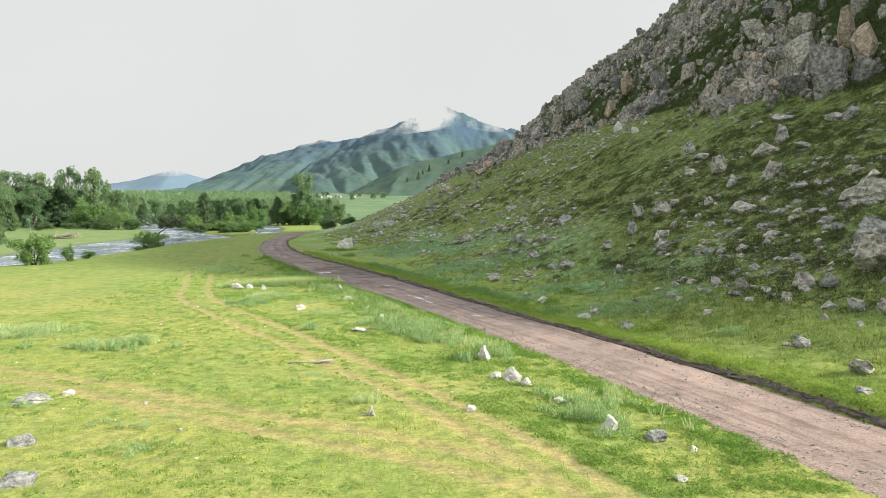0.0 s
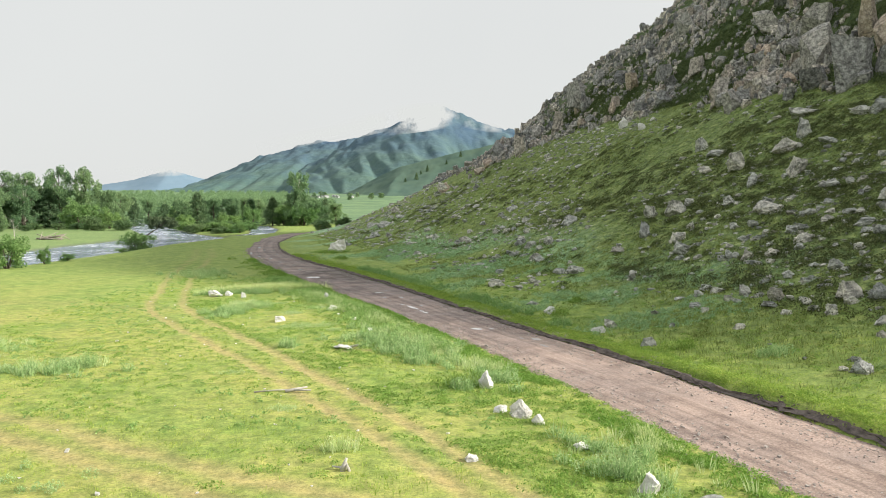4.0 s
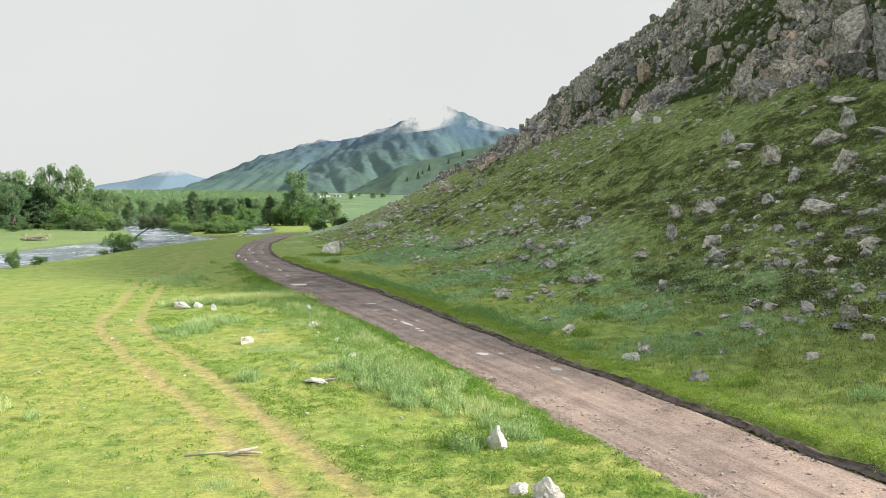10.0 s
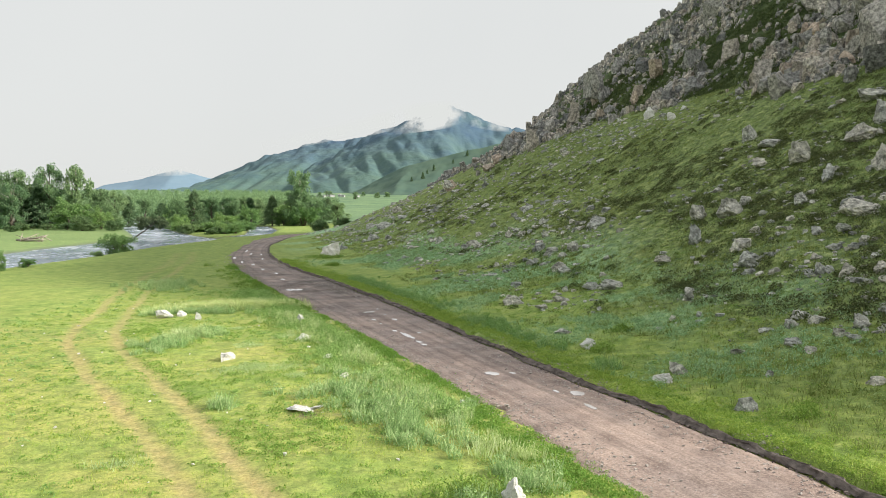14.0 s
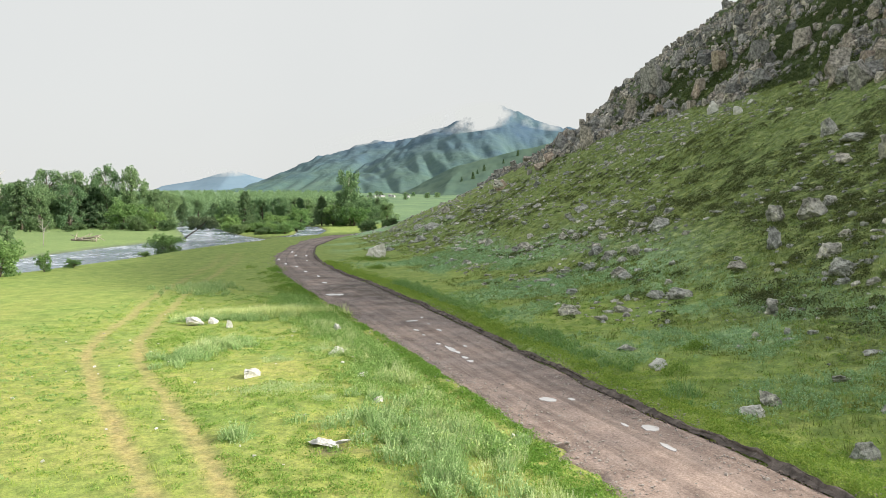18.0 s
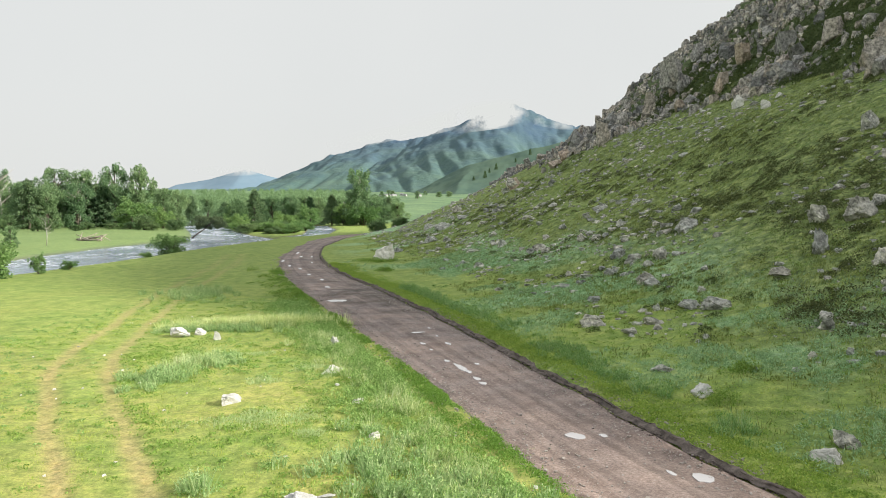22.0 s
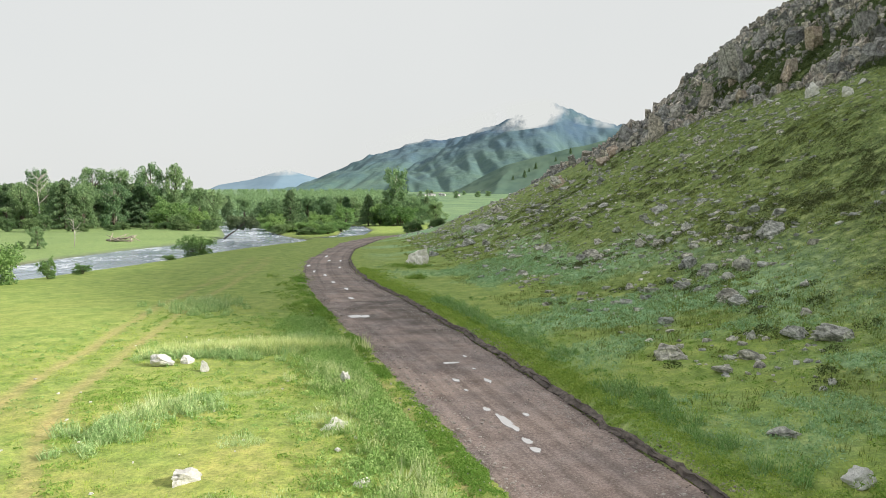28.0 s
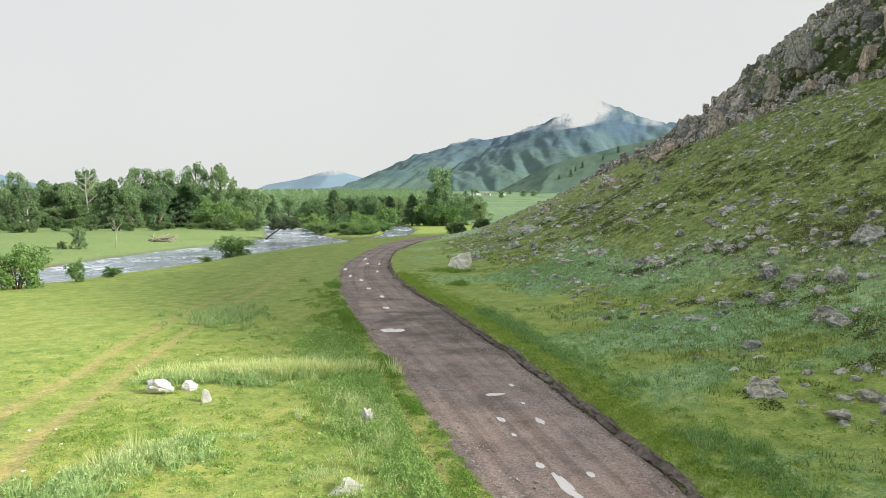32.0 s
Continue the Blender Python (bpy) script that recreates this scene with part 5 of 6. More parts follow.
bush = np.concatenate([patch(-13.1, 100.1, 1.2, 0.8, 14), patch(-17.0, 112, 2.0, 1.0, 16), patch(-15.3, 110, 2.4, 1.0, 14), patch(-17.2, 80.0, 1.6, 5.0, 14, 0.4), patch(-19.9, 86.0, 1.6, 6.0, 10, 0.4), patch(-23.4, 95, 1.6, 7.0, 9, 0.4),
                       patch(9.4, 53.6, 0.5, 0.3, 6), patch(7.5, 50.6, 0.4, 0.3, 5), patch(12.0, 40.0, 0.9, 0.4, 8), patch(0.9, 34.3, 0.9, 0.5, 10)])
leafy("green_bushes", bush, g.uniform(0.3, 0.7, len(bush)), g.uniform(0.25, 0.6, len(bush)), 190, 0.055, WEED, "dark green leafy bushes beside the road", 114, up=0.6)
# bluish tufts on the low slope and the bright green verge above the bank
tuft_y = g.uniform(44, 112, 9000)
tuft_s = g.normal(29, 4, 9000)
tuft = np.stack([tuft_s - 0.34 * tuft_y, tuft_y], -1)
tuft = tuft[(fbm(tuft[:, 0], tuft[:, 1], 7, 5, 12) > -0.02) & (tuft[:, 0] > road_right(tuft[:, 1]) + 2.2)]
SILVER = leaf_material("bluish_tufts", [(0.25, (0.25, 0.42, 0.2)), (0.55, (0.41, 0.6, 0.34)), (0.85, (0.6, 0.76, 0.5))], 0.8)
leafy("bluish_tufts", tuft, g.uniform(0.1, 0.3, len(tuft)), g.uniform(0.08, 0.26, len(tuft)), 22, 0.06, SILVER, "bluish green tufts of wormwood on the low slope", 120, "grass", 1.0)
verge_y = 18 + 92 * g.random(5200) ** 1.15
verge = np.stack([np.interp(verge_y, road_y, edge_r) + 0.2 + np.abs(g.normal(0, 1.25, 5200)), verge_y], -1)
VERGE = leaf_material("bright_verge_grass", [(0.25, (0.14, 0.29, 0.05)), (0.55, (0.235, 0.42, 0.085)), (0.85, (0.38, 0.54, 0.14))], 0.7)
VERGE_GRASS = leaf_material("sunny_verge_grass", [(0.25, (0.18, 0.32, 0.055)), (0.55, (0.3, 0.44, 0.095)), (0.85, (0.46, 0.56, 0.16))], 0.7)
leafy("verge_grass", verge, 0.24, g.uniform(0.03, 0.14, 5200), 30, 0.045, VERGE_GRASS, "bright green grass on the verge above the bank", 121, "grass", 0.8)
lush_y = g.uniform(20, 95, 900)
lush = np.stack([road_left(lush_y) - 0.3 - np.abs(g.normal(0, 1.5, 900)) - 0.7 * fbm(lush_y, lush_y * 0, 5, 2, 109), lush_y], -1)
edge_y = g.uniform(18, 100, 4200)
edge = np.stack([road_left(edge_y) - 0.65 + g.normal(0, 0.45, 4200) + 1.1 * fbm(edge_y, edge_y * 0, 3.5, 3, 129) - 0.3 * np.clip((48 - edge_y) / 10, 0, 1), edge_y], -1)
edge = edge[g.random(4200) < 0.62 - 0.3 * np.clip((edge[:, 1] - 62) / 10, 0, 1) + 1.6 * fbm(edge[:, 0], edge[:, 1], 2.5, 2, 119)]
lush = lush[g.random(900) < 0.2 + 2.2 * fbm(lush[:, 0], lush[:, 1], 3.0, 3, 104)]
green_y = g.uniform(24, 110, 420)
green = np.stack([road_right(green_y) + 0.9 + np.abs(g.normal(0, 0.8, 420)), green_y], -1)
green = green[g.random(420) < 0.35 + 2 * fbm(green[:, 0], green[:, 1], 3, 2, 108)]
leafy("edge_weeds", edge, 0.22, g.uniform(0.04, 0.16, len(edge)), 60, 0.036, VERGE, "bright green mat of weeds creeping onto the road", 124, "weeds", 0.4)
leafy("lush_weeds", np.concatenate([lush, green]), 0.24, 0.12, 90, 0.032, WEED, "bright green weeds along the road", 105)
weeds = clear_of_road(np.stack([g.uniform(-27, 2, 2400), g.uniform(28, 86, 2400)], -1), 1.0)
weeds = weeds[(fbm(weeds[:, 0], weeds[:, 1], 4, 3, 122) > 0.06) & (trail(weeds[:, 0], weeds[:, 1]) < 0.3)]
leafy("pasture_weeds", weeds, g.uniform(0.1, 0.26, len(weeds)), g.uniform(0.05, 0.16, len(weeds)), 40, 0.045, SHOULDER, "small pale green weeds scattered over the pasture", 123, up=0.8)
mat_y = 18 + 44 * g.random(4200)
mat_x = np.interp(mat_y, [18, 26, 38, 50, 62], [5.2, 1.2, -6.3, -15, -20])
mat_x = mat_x + g.random(4200) * (road_left(mat_y) - 0.8 - mat_x)
mats = np.stack([mat_x, mat_y], -1)
mats = mats[(g.random(4200) < 0.15 + 2.0 * fbm(mat_x, mat_y, 3.5, 3, 127)) & (trail(mat_x, mat_y) < 0.3)]
leafy("herb_mats", mats, g.uniform(0.14, 0.34, len(mats)), g.uniform(0.04, 0.17, len(mats)), 36, 0.04, HERB, "leafy green mats of herbs between the track and the road", 128, "weeds", 0.3)
dots = clear_of_road(np.stack([g.uniform(-26, 18, 5500), 13 + 66 * g.random(5500) ** 1.25], -1), 1.0)
leafy("pasture_herbs", dots[(fbm(dots[:, 0], dots[:, 1], 5, 3, 106) > 0.02) & (trail(dots[:, 0], dots[:, 1]) < 0.3)], 0.2, 0.07, 34, 0.034, HERB, "low leafy herbs in the pasture", 107)
# ---- trees ----
BARK = wood_material("grey_bark", (0.06, 0.05, 0.04), (0.2, 0.17, 0.14))
BIRCH = wood_material("pale_bark", (0.3, 0.28, 0.25), (0.62, 0.6, 0.56))
DRIFT = wood_material("bleached_driftwood", (0.2, 0.17, 0.14), (0.48, 0.43, 0.37))
# bluish green, with some haze of distance in the leaf colour
POPLAR_LEAF = leaf_material("hazy_poplar_leaves", [(0.25, (0.14, 0.24, 0.14)), (0.55, (0.23, 0.36, 0.19)), (0.85, (0.32, 0.46, 0.24))], 0.35, 0.5)
DARK_LEAF = leaf_material("dark_larch_needles", [(0.25, (0.1, 0.17, 0.1)), (0.55, (0.16, 0.26, 0.14)), (0.85, (0.24, 0.34, 0.18))], 0.35, 0.5)
WILLOW_LEAF = leaf_material("willow_leaves", [(0.25, (0.13, 0.24, 0.09)), (0.55, (0.22, 0.37, 0.14)), (0.85, (0.33, 0.48, 0.2))], 0.5, 0.5)
GREYISH_LEAF = leaf_material("grey_willow_leaves", [(0.25, (0.1, 0.17, 0.085)), (0.55, (0.17, 0.275, 0.13)), (0.85, (0.26, 0.37, 0.18))], 0.5, 0.5)


def tube(points, radii, sides=7):
    v, f = [], []
    for i, (c, rad) in enumerate(zip(points, radii)):
        along = np.subtract(points[min(i + 1, len(points) - 1)], points[max(i - 1, 0)])
        along = along / (np.linalg.norm(along) + 1e-9)
        side = np.cross(along, (0.3, 1, 0.2))
        side /= np.linalg.norm(side)
        other = np.cross(along, side)
        for k in range(sides):
            a = 2 * np.pi * k / sides
            v.append(np.add(c, rad * (np.cos(a) * side + np.sin(a) * other)))
    for i in range(len(points) - 1):
        for k in range(sides):
            j = (k + 1) % sides
            f.append((i * sides + k, i * sides + j, (i + 1) * sides + j, (i + 1) * sides + k))
    f.append(tuple(range(sides))[::-1])
    f.append(tuple(range((len(points) - 1) * sides, len(points) * sides)))
    return np.array(v), f


def wood_mesh(name, tubes, mat):
    vs, fs, n = [], [], 0
    for v, f in tubes:
        vs.append(v)
        fs += [tuple(i + n for i in q) for q in f]
        n += len(v)
    me = bpy.data.meshes.new(name)
    me.from_pydata(np.concatenate(vs).tolist(), [], fs)
    me.materials.append(mat)
    me.polygons.foreach_set("use_smooth", np.ones(len(me.polygons), bool))
    return me


def leaf_cloud(centres, radii, per, leaf, r, droop=0.0):
    n = len(centres) * per
    c = np.repeat(np.asarray(centres), per, 0)
    rad = np.repeat(np.asarray(radii), per, 0)
    q = r.normal(size=(n, 3))
    q *= (r.random(n) ** 0.4 / np.linalg.norm(q, axis=1))[:, None]
    o = c + q * rad
    o[:, 2] -= droop * np.hypot(q[:, 0], q[:, 1]) * rad[:, 0]
    u = r.normal(size=(n, 3))
    u /= np.linalg.norm(u, axis=1)[:, None]
    w = np.cross(u, r.normal(size=(n, 3)))
    w /= np.linalg.norm(w, axis=1)[:, None]
    s = leaf * r.uniform(0.5, 1.3, n)[:, None]
    v = np.stack([o - u * s, o + w * s * 0.6, o + u * s, o - w * s * 0.6], 1).reshape(-1, 3)
    return v, np.arange(4 * n).reshape(-1, 4)


def leaf_mesh(name, v, f, mat):
    me = bpy.data.meshes.new(name)
    me.from_pydata(v.tolist(), [], f.tolist())
    me.materials.append(mat)
    return me


def build_tree(kind, seed, label, bark, leaves):
    """One tree, one unit high and about one unit wide, to be scaled where it stands."""
    r = np.random.default_rng(seed)
    tubes, centres, radii = [], [], []
    if kind == "pine":
        tubes.append(tube([(0, 0, -0.03), (0.01, 0, 0.4), (0, 0, 0.98)], [0.035, 0.024, 0.004]))
        for k in range(46):
            h = 0.1 + 0.88 * (k / 46)
            out = 0.44 * (1 - h) ** 0.8 * r.uniform(0.75, 1.1) + 0.03
            a = k * 2.4 + r.uniform(-0.3, 0.3)
            end = np.array((np.cos(a) * out, np.sin(a) * out, h - 0.05))
            if k % 2 == 0:
                tubes.append(tube([(0, 0, h), tuple(end)], [0.009, 0.002], 4))
            for t in (0.35, 0.75, 1.0):
                centres.append(np.array((0, 0, h)) * (1 - t) + end * t)
                radii.append((0.075, 0.075, 0.035))
        per, leaf, droop = 40, 0.024, 0.2
    elif kind == "poplar":
        tubes.append(tube([(0, 0, -0.03), (0.015, 0.01, 0.3), (-0.01, 0, 0.62), (0.0, 0, 0.95)], [0.04, 0.03, 0.017, 0.004]))
        for k in range(92):
            h = 0.07 + 0.89 * r.random()
            wide = 0.46 * max(0.05, 1 - abs((h - 0.46) / 0.56) ** 2.2) ** 0.6 * (0.8 + 0.35 * math.sin(h * 9 + seed))
            a, out = r.uniform(0, 2 * np.pi), wide * r.uniform(0.35, 1.0)
            end = np.array((np.cos(a) * out, np.sin(a) * out, h))
            if k < 16:
                tubes.append(tube([(0, 0, max(0.12, h - 0.22)), tuple(end * (0.6, 0.6, 1) - (0, 0, 0.06)), tuple(end)], [0.014, 0.008, 0.003], 5))
            centres.append(end)
            q = r.uniform(0.06, 0.115)
            radii.append((q, q, q * 0.95))
        centres.append((0, 0, 0.95))
        radii.append((0.08, 0.08, 0.06))
        per, leaf, droop = 90, 0.019, 0.1
    else:
        stems = 6
        for k in range(stems):
            a, lean = k * 1.05 + r.uniform(-0.3, 0.3), r.uniform(0.1, 0.34)
            mid = (np.cos(a) * lean * 0.5, np.sin(a) * lean * 0.5, 0.34)
            end = (np.cos(a) * lean, np.sin(a) * lean, r.uniform(0.6, 0.85))
            tubes.append(tube([(np.cos(a) * 0.03, np.sin(a) * 0.03, -0.04), mid, end], [0.022, 0.014, 0.004], 5))
            for _ in range(7):
                centres.append(np.array(end) + r.normal(size=3) * (0.13, 0.13, 0.12) - (0, 0, 0.08))
                q = r.uniform(0.08, 0.15)
                radii.append((q, q, q * 1.1))
        for _ in range(20):
            a, d = r.uniform(0, 6.3), r.uniform(0.15, 0.4)
            centres.append((np.cos(a) * d, np.sin(a) * d, r.uniform(0.06, 0.42)))
            radii.append((0.12, 0.12, 0.11))
        per, leaf, droop = 90, 0.028, 0.1
    root = new(kind + "_tree" if kind != "willow" else "willow_bush")
    trunk = new("trunk", wood_mesh("trunk", tubes, bark))
    trunk.parent = root
    v, f = leaf_cloud(centres, radii, per, leaf, r, droop)
    crown = new("crown", leaf_mesh("crown", v, f, leaves))
    crown.parent = root
    return tagged(root, label, "tree" if kind != "willow" else "bush")


KINDS = {"poplar": [build_tree("poplar", 300 + i, "tall green poplar at the edge of the riverside wood", BIRCH if i == 1 else BARK, POPLAR_LEAF) for i in range(4)],
         "pine": [build_tree("pine", 320 + i, "dark pointed larch in the riverside wood", BARK, DARK_LEAF) for i in range(3)],
         "willow": [build_tree("willow", 340 + i, "dense rounded willow bush by the river", BARK, WILLOW_LEAF if i < 2 else GREYISH_LEAF) for i in range(3)]}
used = set()
t_rng = np.random.default_rng(360)


def plant(kind, x, y, h, w, which=None, label="", group="trees of the riverside wood", lean=0.0):
    src = KINDS[kind][(which if which is not None else int(t_rng.integers(len(KINDS[kind]))))]
    m = pose(x, y, float(ground_z(x, y)) - 0.05, lean, 0, t_rng.uniform(0, 360))
    if src in used:
        src = copy_thing(src, m)
    used.add(src)
    w *= 1.35 if y > 230 else 1.1
    src.matrix_basis = m @ Matrix.Diagonal((w, w, h, 1))
    return tagged(src, label, group=group)


for kind, x, y, h, w in (("pine", -213, 285, 17.8, 9), ("pine", -200, 280, 16.3, 9), ("poplar", -186, 275, 20.4, 10), ("pine", -183, 285, 17.1, 9), ("poplar", -159, 268, 20.4, 12),
                         ("poplar", -151, 272, 19.9, 10.5), ("poplar", -137, 268, 22.1, 9.5), ("poplar", -129, 270, 21.7, 9), ("willow", -125, 258, 9.4, 10), ("poplar", -123, 275, 13.9, 8),
                         ("poplar", -125, 290, 13.4, 8), ("pine", -124, 300, 13.1, 7), ("poplar", -130, 330, 12.6, 9), ("willow", -115, 258, 6.2, 6), ("poplar", -214, 272, 19.6, 8)):
    plant(kind, x, y, h, w)
for kind, x, y, h, w in (("pine", -95, 290, 13.8, 9), ("willow", -94, 270, 10.2, 7), ("poplar", -95, 310, 11.3, 8), ("poplar", -87, 310, 10.4, 8), ("willow", -69, 270, 7.9, 7), ("pine", -68, 300, 12.3, 7.5),
                         ("poplar", -57, 300, 21.2, 11.5), ("poplar", -60, 303, 13, 9), ("willow", -55, 296, 8, 9), ("willow", -63, 300, 9.8, 8), ("poplar", -51, 305, 10.2, 8), ("poplar", -44, 310, 8.9, 8), ("willow", -73, 255, 5.1, 8), ("willow", -78, 250, 3.4, 7),
                         ("willow", -65, 252, 3.2, 6), ("willow", -90, 258, 4.6, 7), ("willow", -84, 248, 3.0, 6), ("pine", -78, 305, 11.5, 7), ("willow", -100, 282, 7, 8)):
    plant(kind, x, y, h, w, group="trees on the river island")
for kind, x, y, h, w in (("willow", -28, 178, 2.6, 4.5), ("willow", -24, 182, 2.0, 3.5), ("willow", -22, 174, 1.6, 3.0)):
    plant(kind, x, y, h, w, 2, "low grey-green bush at the foot of the spur", "bushes below the spur")
for k in range(44):
    x, y = t_rng.uniform(-82, -58), t_rng.uniform(222, 262)
    if min(float(strip_distance(np.array(x), np.array(y), RIVER)), float(strip_distance(np.array(x), np.array(y), SIDE))) > 0.8:
        plant("willow", x, y, t_rng.uniform(1.2, 3.4), t_rng.uniform(2.5, 5), label="lush willow scrub on the river island", group="scrub of the river island")
# the wood behind: deeper rows
for k in range(130):
    a = -0.93 + 0.78 * (k + t_rng.uniform(-0.5, 0.5)) / 130
    d = t_rng.uniform(262, 345) if a < -0.48 else t_rng.uniform(300, 400)
    x, y = d * math.sin(a), 20 + d * math.cos(a)
    if min(float(strip_distance(np.array(x), np.array(y), RIVER)), float(strip_distance(np.array(x), np.array(y), SIDE))) < 6:
        continue
    kind = ("poplar", "poplar", "pine", "willow")[int(t_rng.integers(4))]
    h = t_rng.uniform(11, 16.5) if a < -0.5 else t_rng.uniform(8, 12)
    plant(kind, x, y, h * (0.55 if kind == "willow" else 1), h * 0.62, group="trees of the wood behind")
for k in range(26):
    a = -0.92 + 0.5 * (k + t_rng.uniform(-0.5, 0.5)) / 26
    d = t_rng.uniform(248, 262)
    plant("willow", d * math.sin(a), 20 + d * math.cos(a), t_rng.uniform(2, 5.5), t_rng.uniform(3, 5.5), 2, label="undergrowth willow at the edge of the wood", group="undergrowth of the wood")
for k in range(26):
    plant(("poplar", "pine")[k % 2], t_rng.uniform(-130, -54), t_rng.uniform(330, 390), t_rng.uniform(6, 10), t_rng.uniform(6, 9), group="trees of the wood behind")
# bushes and small trees on the banks
plant("willow", -53.6, 95.2, 4.6, 4.6, 0, "round willow tree leaning over the near bank", "bushes on the bank")
plant("willow", -52.4, 101.6, 2.2, 1.6, 1, "narrow green bush on the river bank", "bushes on the bank")
plant("willow", -51.9, 106.4, 1.1, 2.0, 1, "low green bush on the river bank", "bushes on the bank")
plant("willow", -55.0, 131, 0.8, 2.2, 1, "low green bush on the river bank", "bushes on the bank")
plant("willow", -58.4, 146.0, 4.5, 5.0, 0, "dark spreading bush standing at the water", "bushes on the bank")
plant("poplar", -94.6, 155.3, 4.2, 3.8, 2, "small round tree on the far bank", "small trees on the far bank")
plant("willow", -96.8, 153.5, 1.6, 1.8, 2, "small bare grey bush beside a tree", "small trees on the far bank")
plant("poplar", -178, 250, 7.0, 9.0, 3, "crooked low tree on the far meadow", "small trees on the far bank")


def leaning_tree(x, y, reach, h):
    """An old willow whose trunk bends out over the water."""
    r = np.random.default_rng(365)
    root = new("leaning_willow")
    root.location = (x, y, float(ground_z(x, y)) - 0.3)
    line = [(0, 0, 0), (reach * 0.22, -0.2, h * 0.22), (reach * 0.5, -0.5, h * 0.45), (reach * 0.8, -0.5, h * 0.75)]
    tubes = [tube(line, [0.22, 0.18, 0.13, 0.05])]
    centres, radii = [], []
    for k in range(34):
        c = np.array((reach * (0.25 + 0.85 * r.random()), r.normal(-0.5, 1.1), h * (0.5 + 0.42 * r.random())))
        if k < 9:
            tubes.append(tube([line[2], tuple((np.array(line[2]) + c) / 2 + (0, 0, 0.3)), tuple(c)], [0.12, 0.07, 0.02], 5))
        centres.append(c)
        q = r.uniform(0.7, 1.3)
        radii.append((q, q, q * 0.75))
    t = new("trunk", wood_mesh("trunk", tubes, BARK))
    t.parent = root
    v, f = leaf_cloud(centres, radii, 230, 0.16, r, 0.2)
    c = new("crown", leaf_mesh("crown", v, f, leaf_material("dark_willow_leaves", [(0.25, (0.06, 0.1, 0.06)), (0.55, (0.1, 0.155, 0.085)), (0.85, (0.16, 0.22, 0.12))], 0.5, 0.3)))
    c.parent = root
    tagged(root, "dark old willow leaning out over the rapids", "tree", "bushes on the bank")


leaning_tree(-82.0, 206.0, 8.4, 6.2)


def dead_tree(x, y, h, seed, label):
    r = np.random.default_rng(seed)
    root = new("dead_tree")
    root.location = (x, y, float(ground_z(x, y)) - 0.05)
    line = [(0, 0, 0), (0.1 * h * 0.3, 0, 0.35 * h), (-0.02 * h, 0.02 * h, 0.65 * h), (0.0, 0, h)]
    t = new("trunk", wood_mesh("trunk", [tube(line, [0.017 * h, 0.013 * h, 0.008 * h, 0.002 * h])], BIRCH))
    t.parent = root
    for k in range(11):
        f = r.uniform(0.35, 0.92)
        a = r.uniform(0, 6.3)
        b = np.array((0.0, 0.0, f * h))
        ln = h * 0.26 * r.uniform(0.5, 1.1)
        m = b + (np.cos(a) * ln * 0.5, np.sin(a) * ln * 0.5, ln * 0.35)
        e = b + (np.cos(a) * ln, np.sin(a) * ln, ln * r.uniform(0.6, 1.1))
        br = new("branch", wood_mesh("branch", [tube([tuple(b), tuple(m), tuple(e)], [0.006 * h, 0.004 * h, 0.0015 * h], 5)], BIRCH))
        br.parent = root
    tagged(root, label, "tree", "dead trees")


dead_tree(-91.5, 161.5, 5.6, 371, "bare bleached dead tree on the far bank")
dead_tree(-168, 252, 18.5, 372, "tall bare white dead birch before the wood")
dead_tree(-206, 256, 15.0, 373, "tall bare white dead birch before the wood")
dead_tree(-143, 256, 13.5, 374, "tall bare white dead birch before the wood")


def timber(name, x, y, rows, mat, label, category):
    """A heap of logs or branches: each row is length, heading, tilt, shift, rise and thickness."""
    root = new(name)
    root.location = (x, y, float(ground_z(x, y)))
    for ln, head, tilt, dx, dy, up, thick in rows:
        a, b = radians(head), radians(tilt)
        d = np.array((math.cos(a) * math.cos(b), math.sin(a) * math.cos(b), math.sin(b)))
        c = np.array((dx, dy, up))
        side = np.array((-math.sin(a), math.cos(a), 0)) * ln * 0.03
        o = new("log", wood_mesh("log", [tube([tuple(c - d * ln / 2), tuple(c + side), tuple(c + d * ln / 2)], [thick, thick * 0.85, thick * 0.5], 7)], mat))
        o.parent = root
    return tagged(root, label, category)


timber("driftwood_pile", -94, 181, [(8, -20, 6, 0, 0, 0.7, 0.22), (4, 40, 22, -0.6, 0.4, 1.0, 0.12), (3.5, -60, 28, 0.9, 0.2, 1.0, 0.1), (5, 160, 14, -2, 0.5, 0.8, 0.13), (2.4, 20, -30, 3.2, 0.4, 0.7, 0.12), (6, -28, 10, 1, 0.6, 0.9, 0.18), (5, 10, 4, -1, 0.3, 0.5, 0.2), (3.2, 70, 30, 2.6, 0, 0.7, 0.15), (2.6, 100, 50, -2.4, 0.2, 0.9, 0.12), (7, -12, 2, 0.5, -0.8, 0.3, 0.2),
                                    (1.6, 90, 80, 2.8, -0.6, 0.3, 0.2)], DRIFT, "heap of bleached driftwood logs on the far bank", "driftwood")
timber("fallen_wood", -184, 250, [(6, 10, 8, 0, 0, 0.5, 0.2), (4, -30, 20, -1, 0.3, 0.8, 0.14), (3, 60, 12, 1, -0.4, 0.4, 0.15)], DRIFT, "fallen bleached wood beside a crooked tree", "driftwood")
timber("bleached_branch", -6.3, 33.3, [(1.7, 12, 1, 0, 0, 0.06, 0.035), (0.9, 34, 3, 0.75, 0.18, 0.07, 0.06), (0.7, -10, 2, 1.0, 0.06, 0.06, 0.05)], BIRCH, "pale bleached branch lying on the grass", "branch")
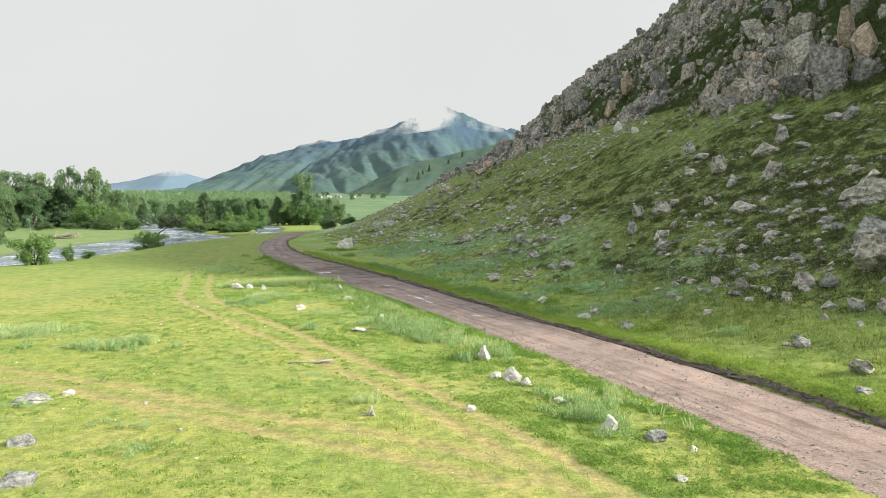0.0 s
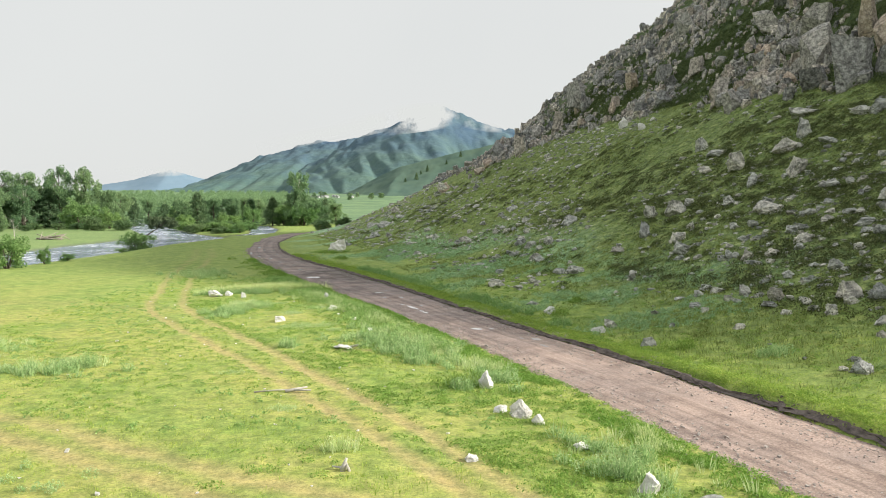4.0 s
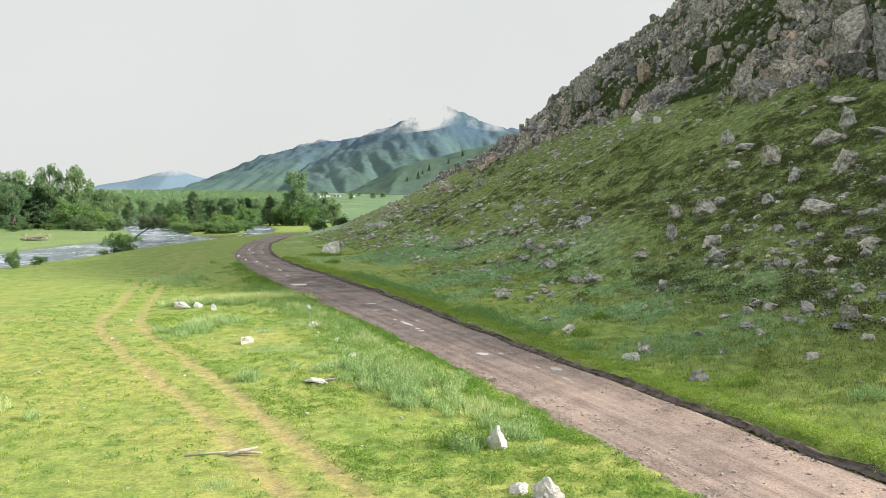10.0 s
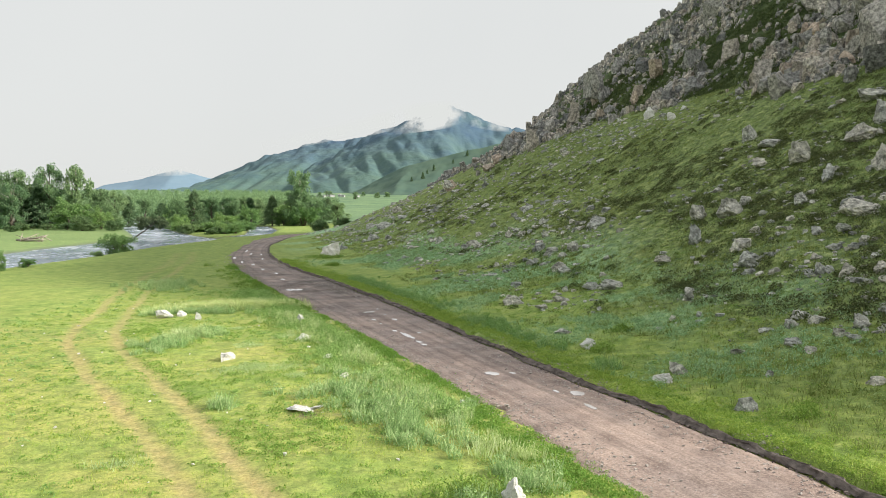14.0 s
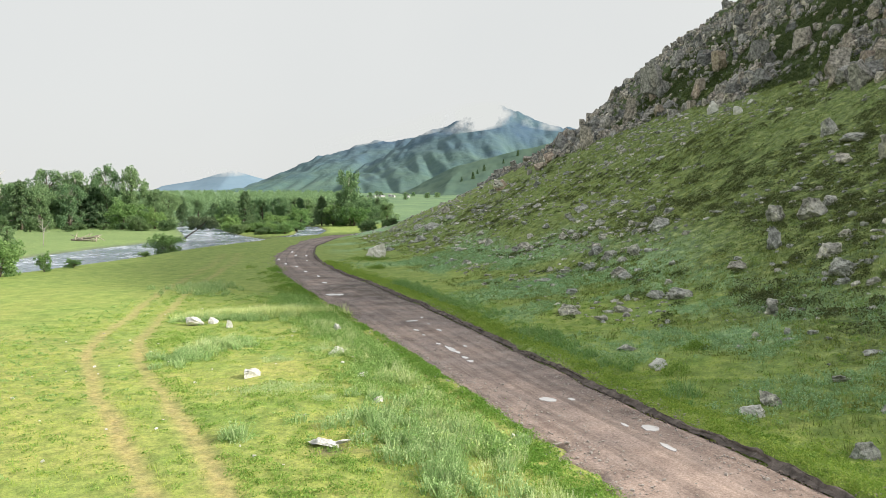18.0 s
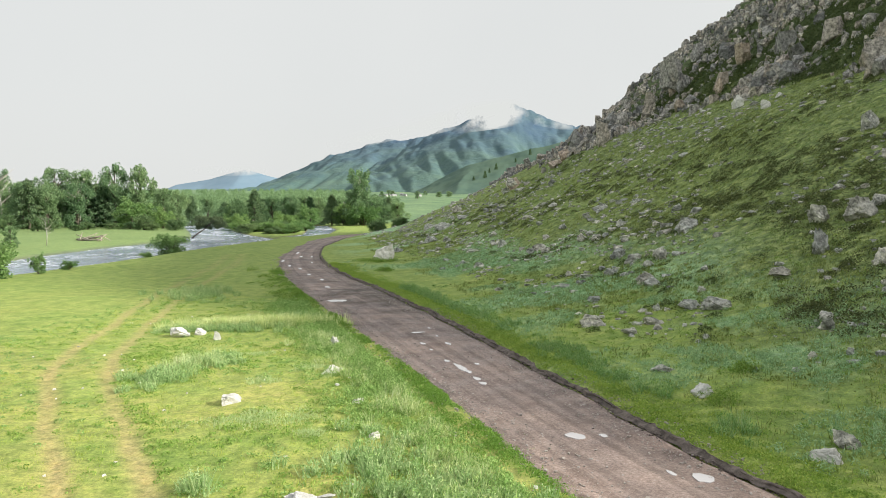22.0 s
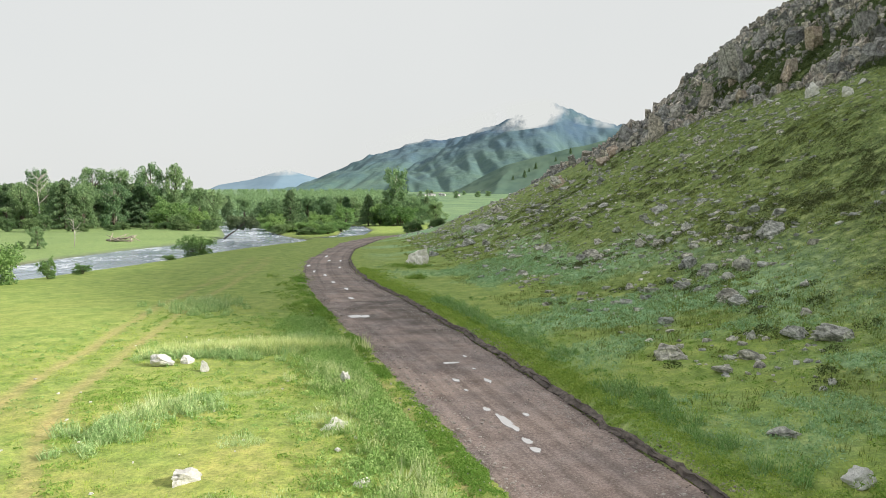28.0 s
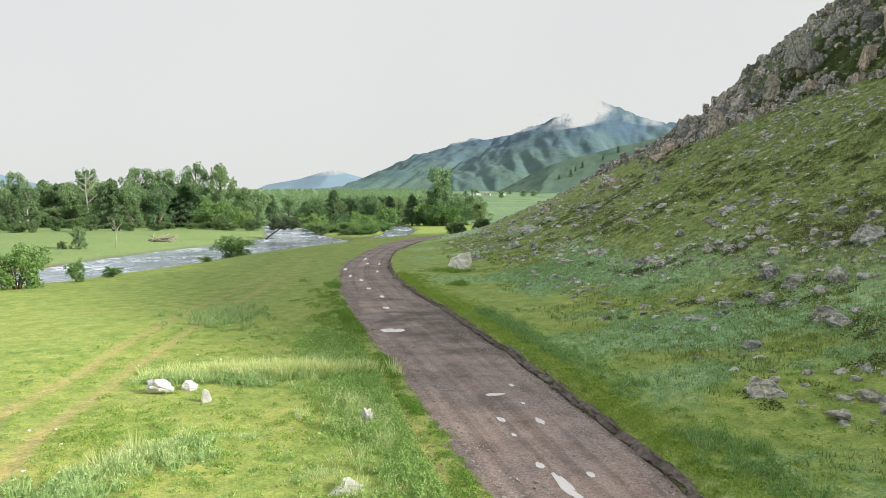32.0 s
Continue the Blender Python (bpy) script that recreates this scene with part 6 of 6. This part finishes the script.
timber("dead_stump", -2.5, 24.6, [(0.42, 20, 70, 0, 0, 0.15, 0.07), (0.36, 140, 60, 0.08, 0.05, 0.13, 0.05), (0.5, 200, 15, -0.1, 0.1, 0.06, 0.04), (0.34, 300, 50, 0.05, -0.08, 0.12, 0.05)], BIRCH, "pale dead root stump among dry grass", "stump")

# broken slab over a hole in the turf
slab = new("broken_slab")
slab.location = (-4.6, 41.7, float(ground_z(-4.6, 41.7)))
for k, (dx, dy, dz, w, d, h, rx_, ry_, rz_) in enumerate([(-0.15, 0, 0.16, 0.75, 0.45, 0.14, 8, 14, 10), (0.3, 0.1, 0.14, 0.6, 0.4, 0.12, -6, -16, -15), (-0.55, 0.1, 0.1, 0.45, 0.35, 0.12, 10, 5, 40)]):
    o = new("slab_piece", PALE_STONES[k + 5])
    o.parent = slab
    o.matrix_basis = pose(dx, dy, dz, rx_, ry_, rz_) @ Matrix.Diagonal((w, d, h, 1))
tagged(slab, "broken pale stone slab lying over bare earth", "slab")


# ---- village down the valley ----
PLASTER = wood_material("hazy_plaster", (0.36, 0.38, 0.38), (0.5, 0.51, 0.5))
TIN = wood_material("grey_tin_roof", (0.2, 0.2, 0.21), (0.34, 0.34, 0.36))


def house(x, y, w, d, h, turn):
    root = new("village_house")
    root.matrix_world = pose(x, y, float(ground_z(x, y)), 0, 0, turn)
    bm = bmesh.new()
    bmesh.ops.create_cube(bm, size=1, matrix=Matrix.Translation((0, 0, h / 2)) @ Matrix.Diagonal((w, d, h, 1)))
    part("wall", bm, PLASTER, root)
    bm = bmesh.new()
    v = [bm.verts.new(p) for p in ((-w * .55, -d * .58, h), (w * .55, -d * .58, h), (w * .55, d * .58, h), (-w * .55, d * .58, h), (-w * .55, 0, h * 1.6), (w * .55, 0, h * 1.6))]
    for q in ((0, 1, 5, 4), (2, 3, 4, 5), (1, 2, 5), (3, 0, 4), (3, 2, 1, 0)):
        bm.faces.new([v[i] for i in q])
    part("roof", bm, TIN, root)
    tagged(root, "small white house with a grey roof, far down the valley", "house", "village houses")


for k, (x, y) in enumerate([(-214, 1250), (-203, 1265), (-194, 1240), (-184, 1270), (-176, 1245), (-225, 1280), (-160, 1290), (-150, 1225), (-207, 1225), (-190, 1300)]):
    house(x, y, 5.5 + 1.5 * (k % 3), 5, 2.6, 20 * k)
for k in range(14):
    plant("poplar", t_rng.uniform(-260, -90), t_rng.uniform(800, 1350), t_rng.uniform(7, 11), t_rng.uniform(7, 10), group="trees round the village", label="far tree on the valley floor")
for sources in KINDS.values():
    for src in sources:
        if src not in used:
            src.matrix_basis = pose(-150, 330, -1.2) @ Matrix.Diagonal((8, 8, 12, 1))

# ---- lone conifers on the spur ----
spur = bpy.data.objects["mountain_spur"]
spur_tree = BVHTree.FromPolygons([v.co for v in spur.data.vertices], [p.vertices for p in spur.data.polygons])
for x, y, h in ((-52, 1551, 17), (-30, 1606, 15), (44, 1660, 15), (-44, 1590, 10), (-75, 1540, 11), (12, 1630, 11)):
    tree = plant("pine", x, y, h, h * 0.5, label="lone dark conifer on the green spur", group="conifers on the spur")
    tree.matrix_basis.translation.z = spur_tree.ray_cast(Vector((x, y, 900)), Vector((0, 0, -1)))[0].z - 1.0

# ---- far woods on the valley floor ----
f_rng = np.random.default_rng(390)
fx, fy = f_rng.uniform(-900, 60, 4200), 400 + 1100 * f_rng.random(4200) ** 1.7
keep = (fbm(fx, fy, 110, 3, 391) > -0.22) & (fx / fy > -0.95) & ((fx / fy < -0.21) | ((fy < 450) & (fx / fy < -0.145)))
fx, fy = fx[keep], fy[keep]
fz = ground_z(fx, fy, False)
crowns = np.stack([fx, fy, fz + 4.6], -1)
v, f = leaf_cloud(np.concatenate([crowns, crowns + (0, 0, 3.8)]), np.concatenate([np.tile((4.2, 4.2, 4.6), (len(fx), 1)), np.tile((2.4, 2.4, 3.2), (len(fx), 1))]), 64, 0.55, f_rng)
tagged(new("far_woods", leaf_mesh("far_woods", v, f, POPLAR_LEAF)), "distant green woods along the valley floor", "woods", kind="stuff")
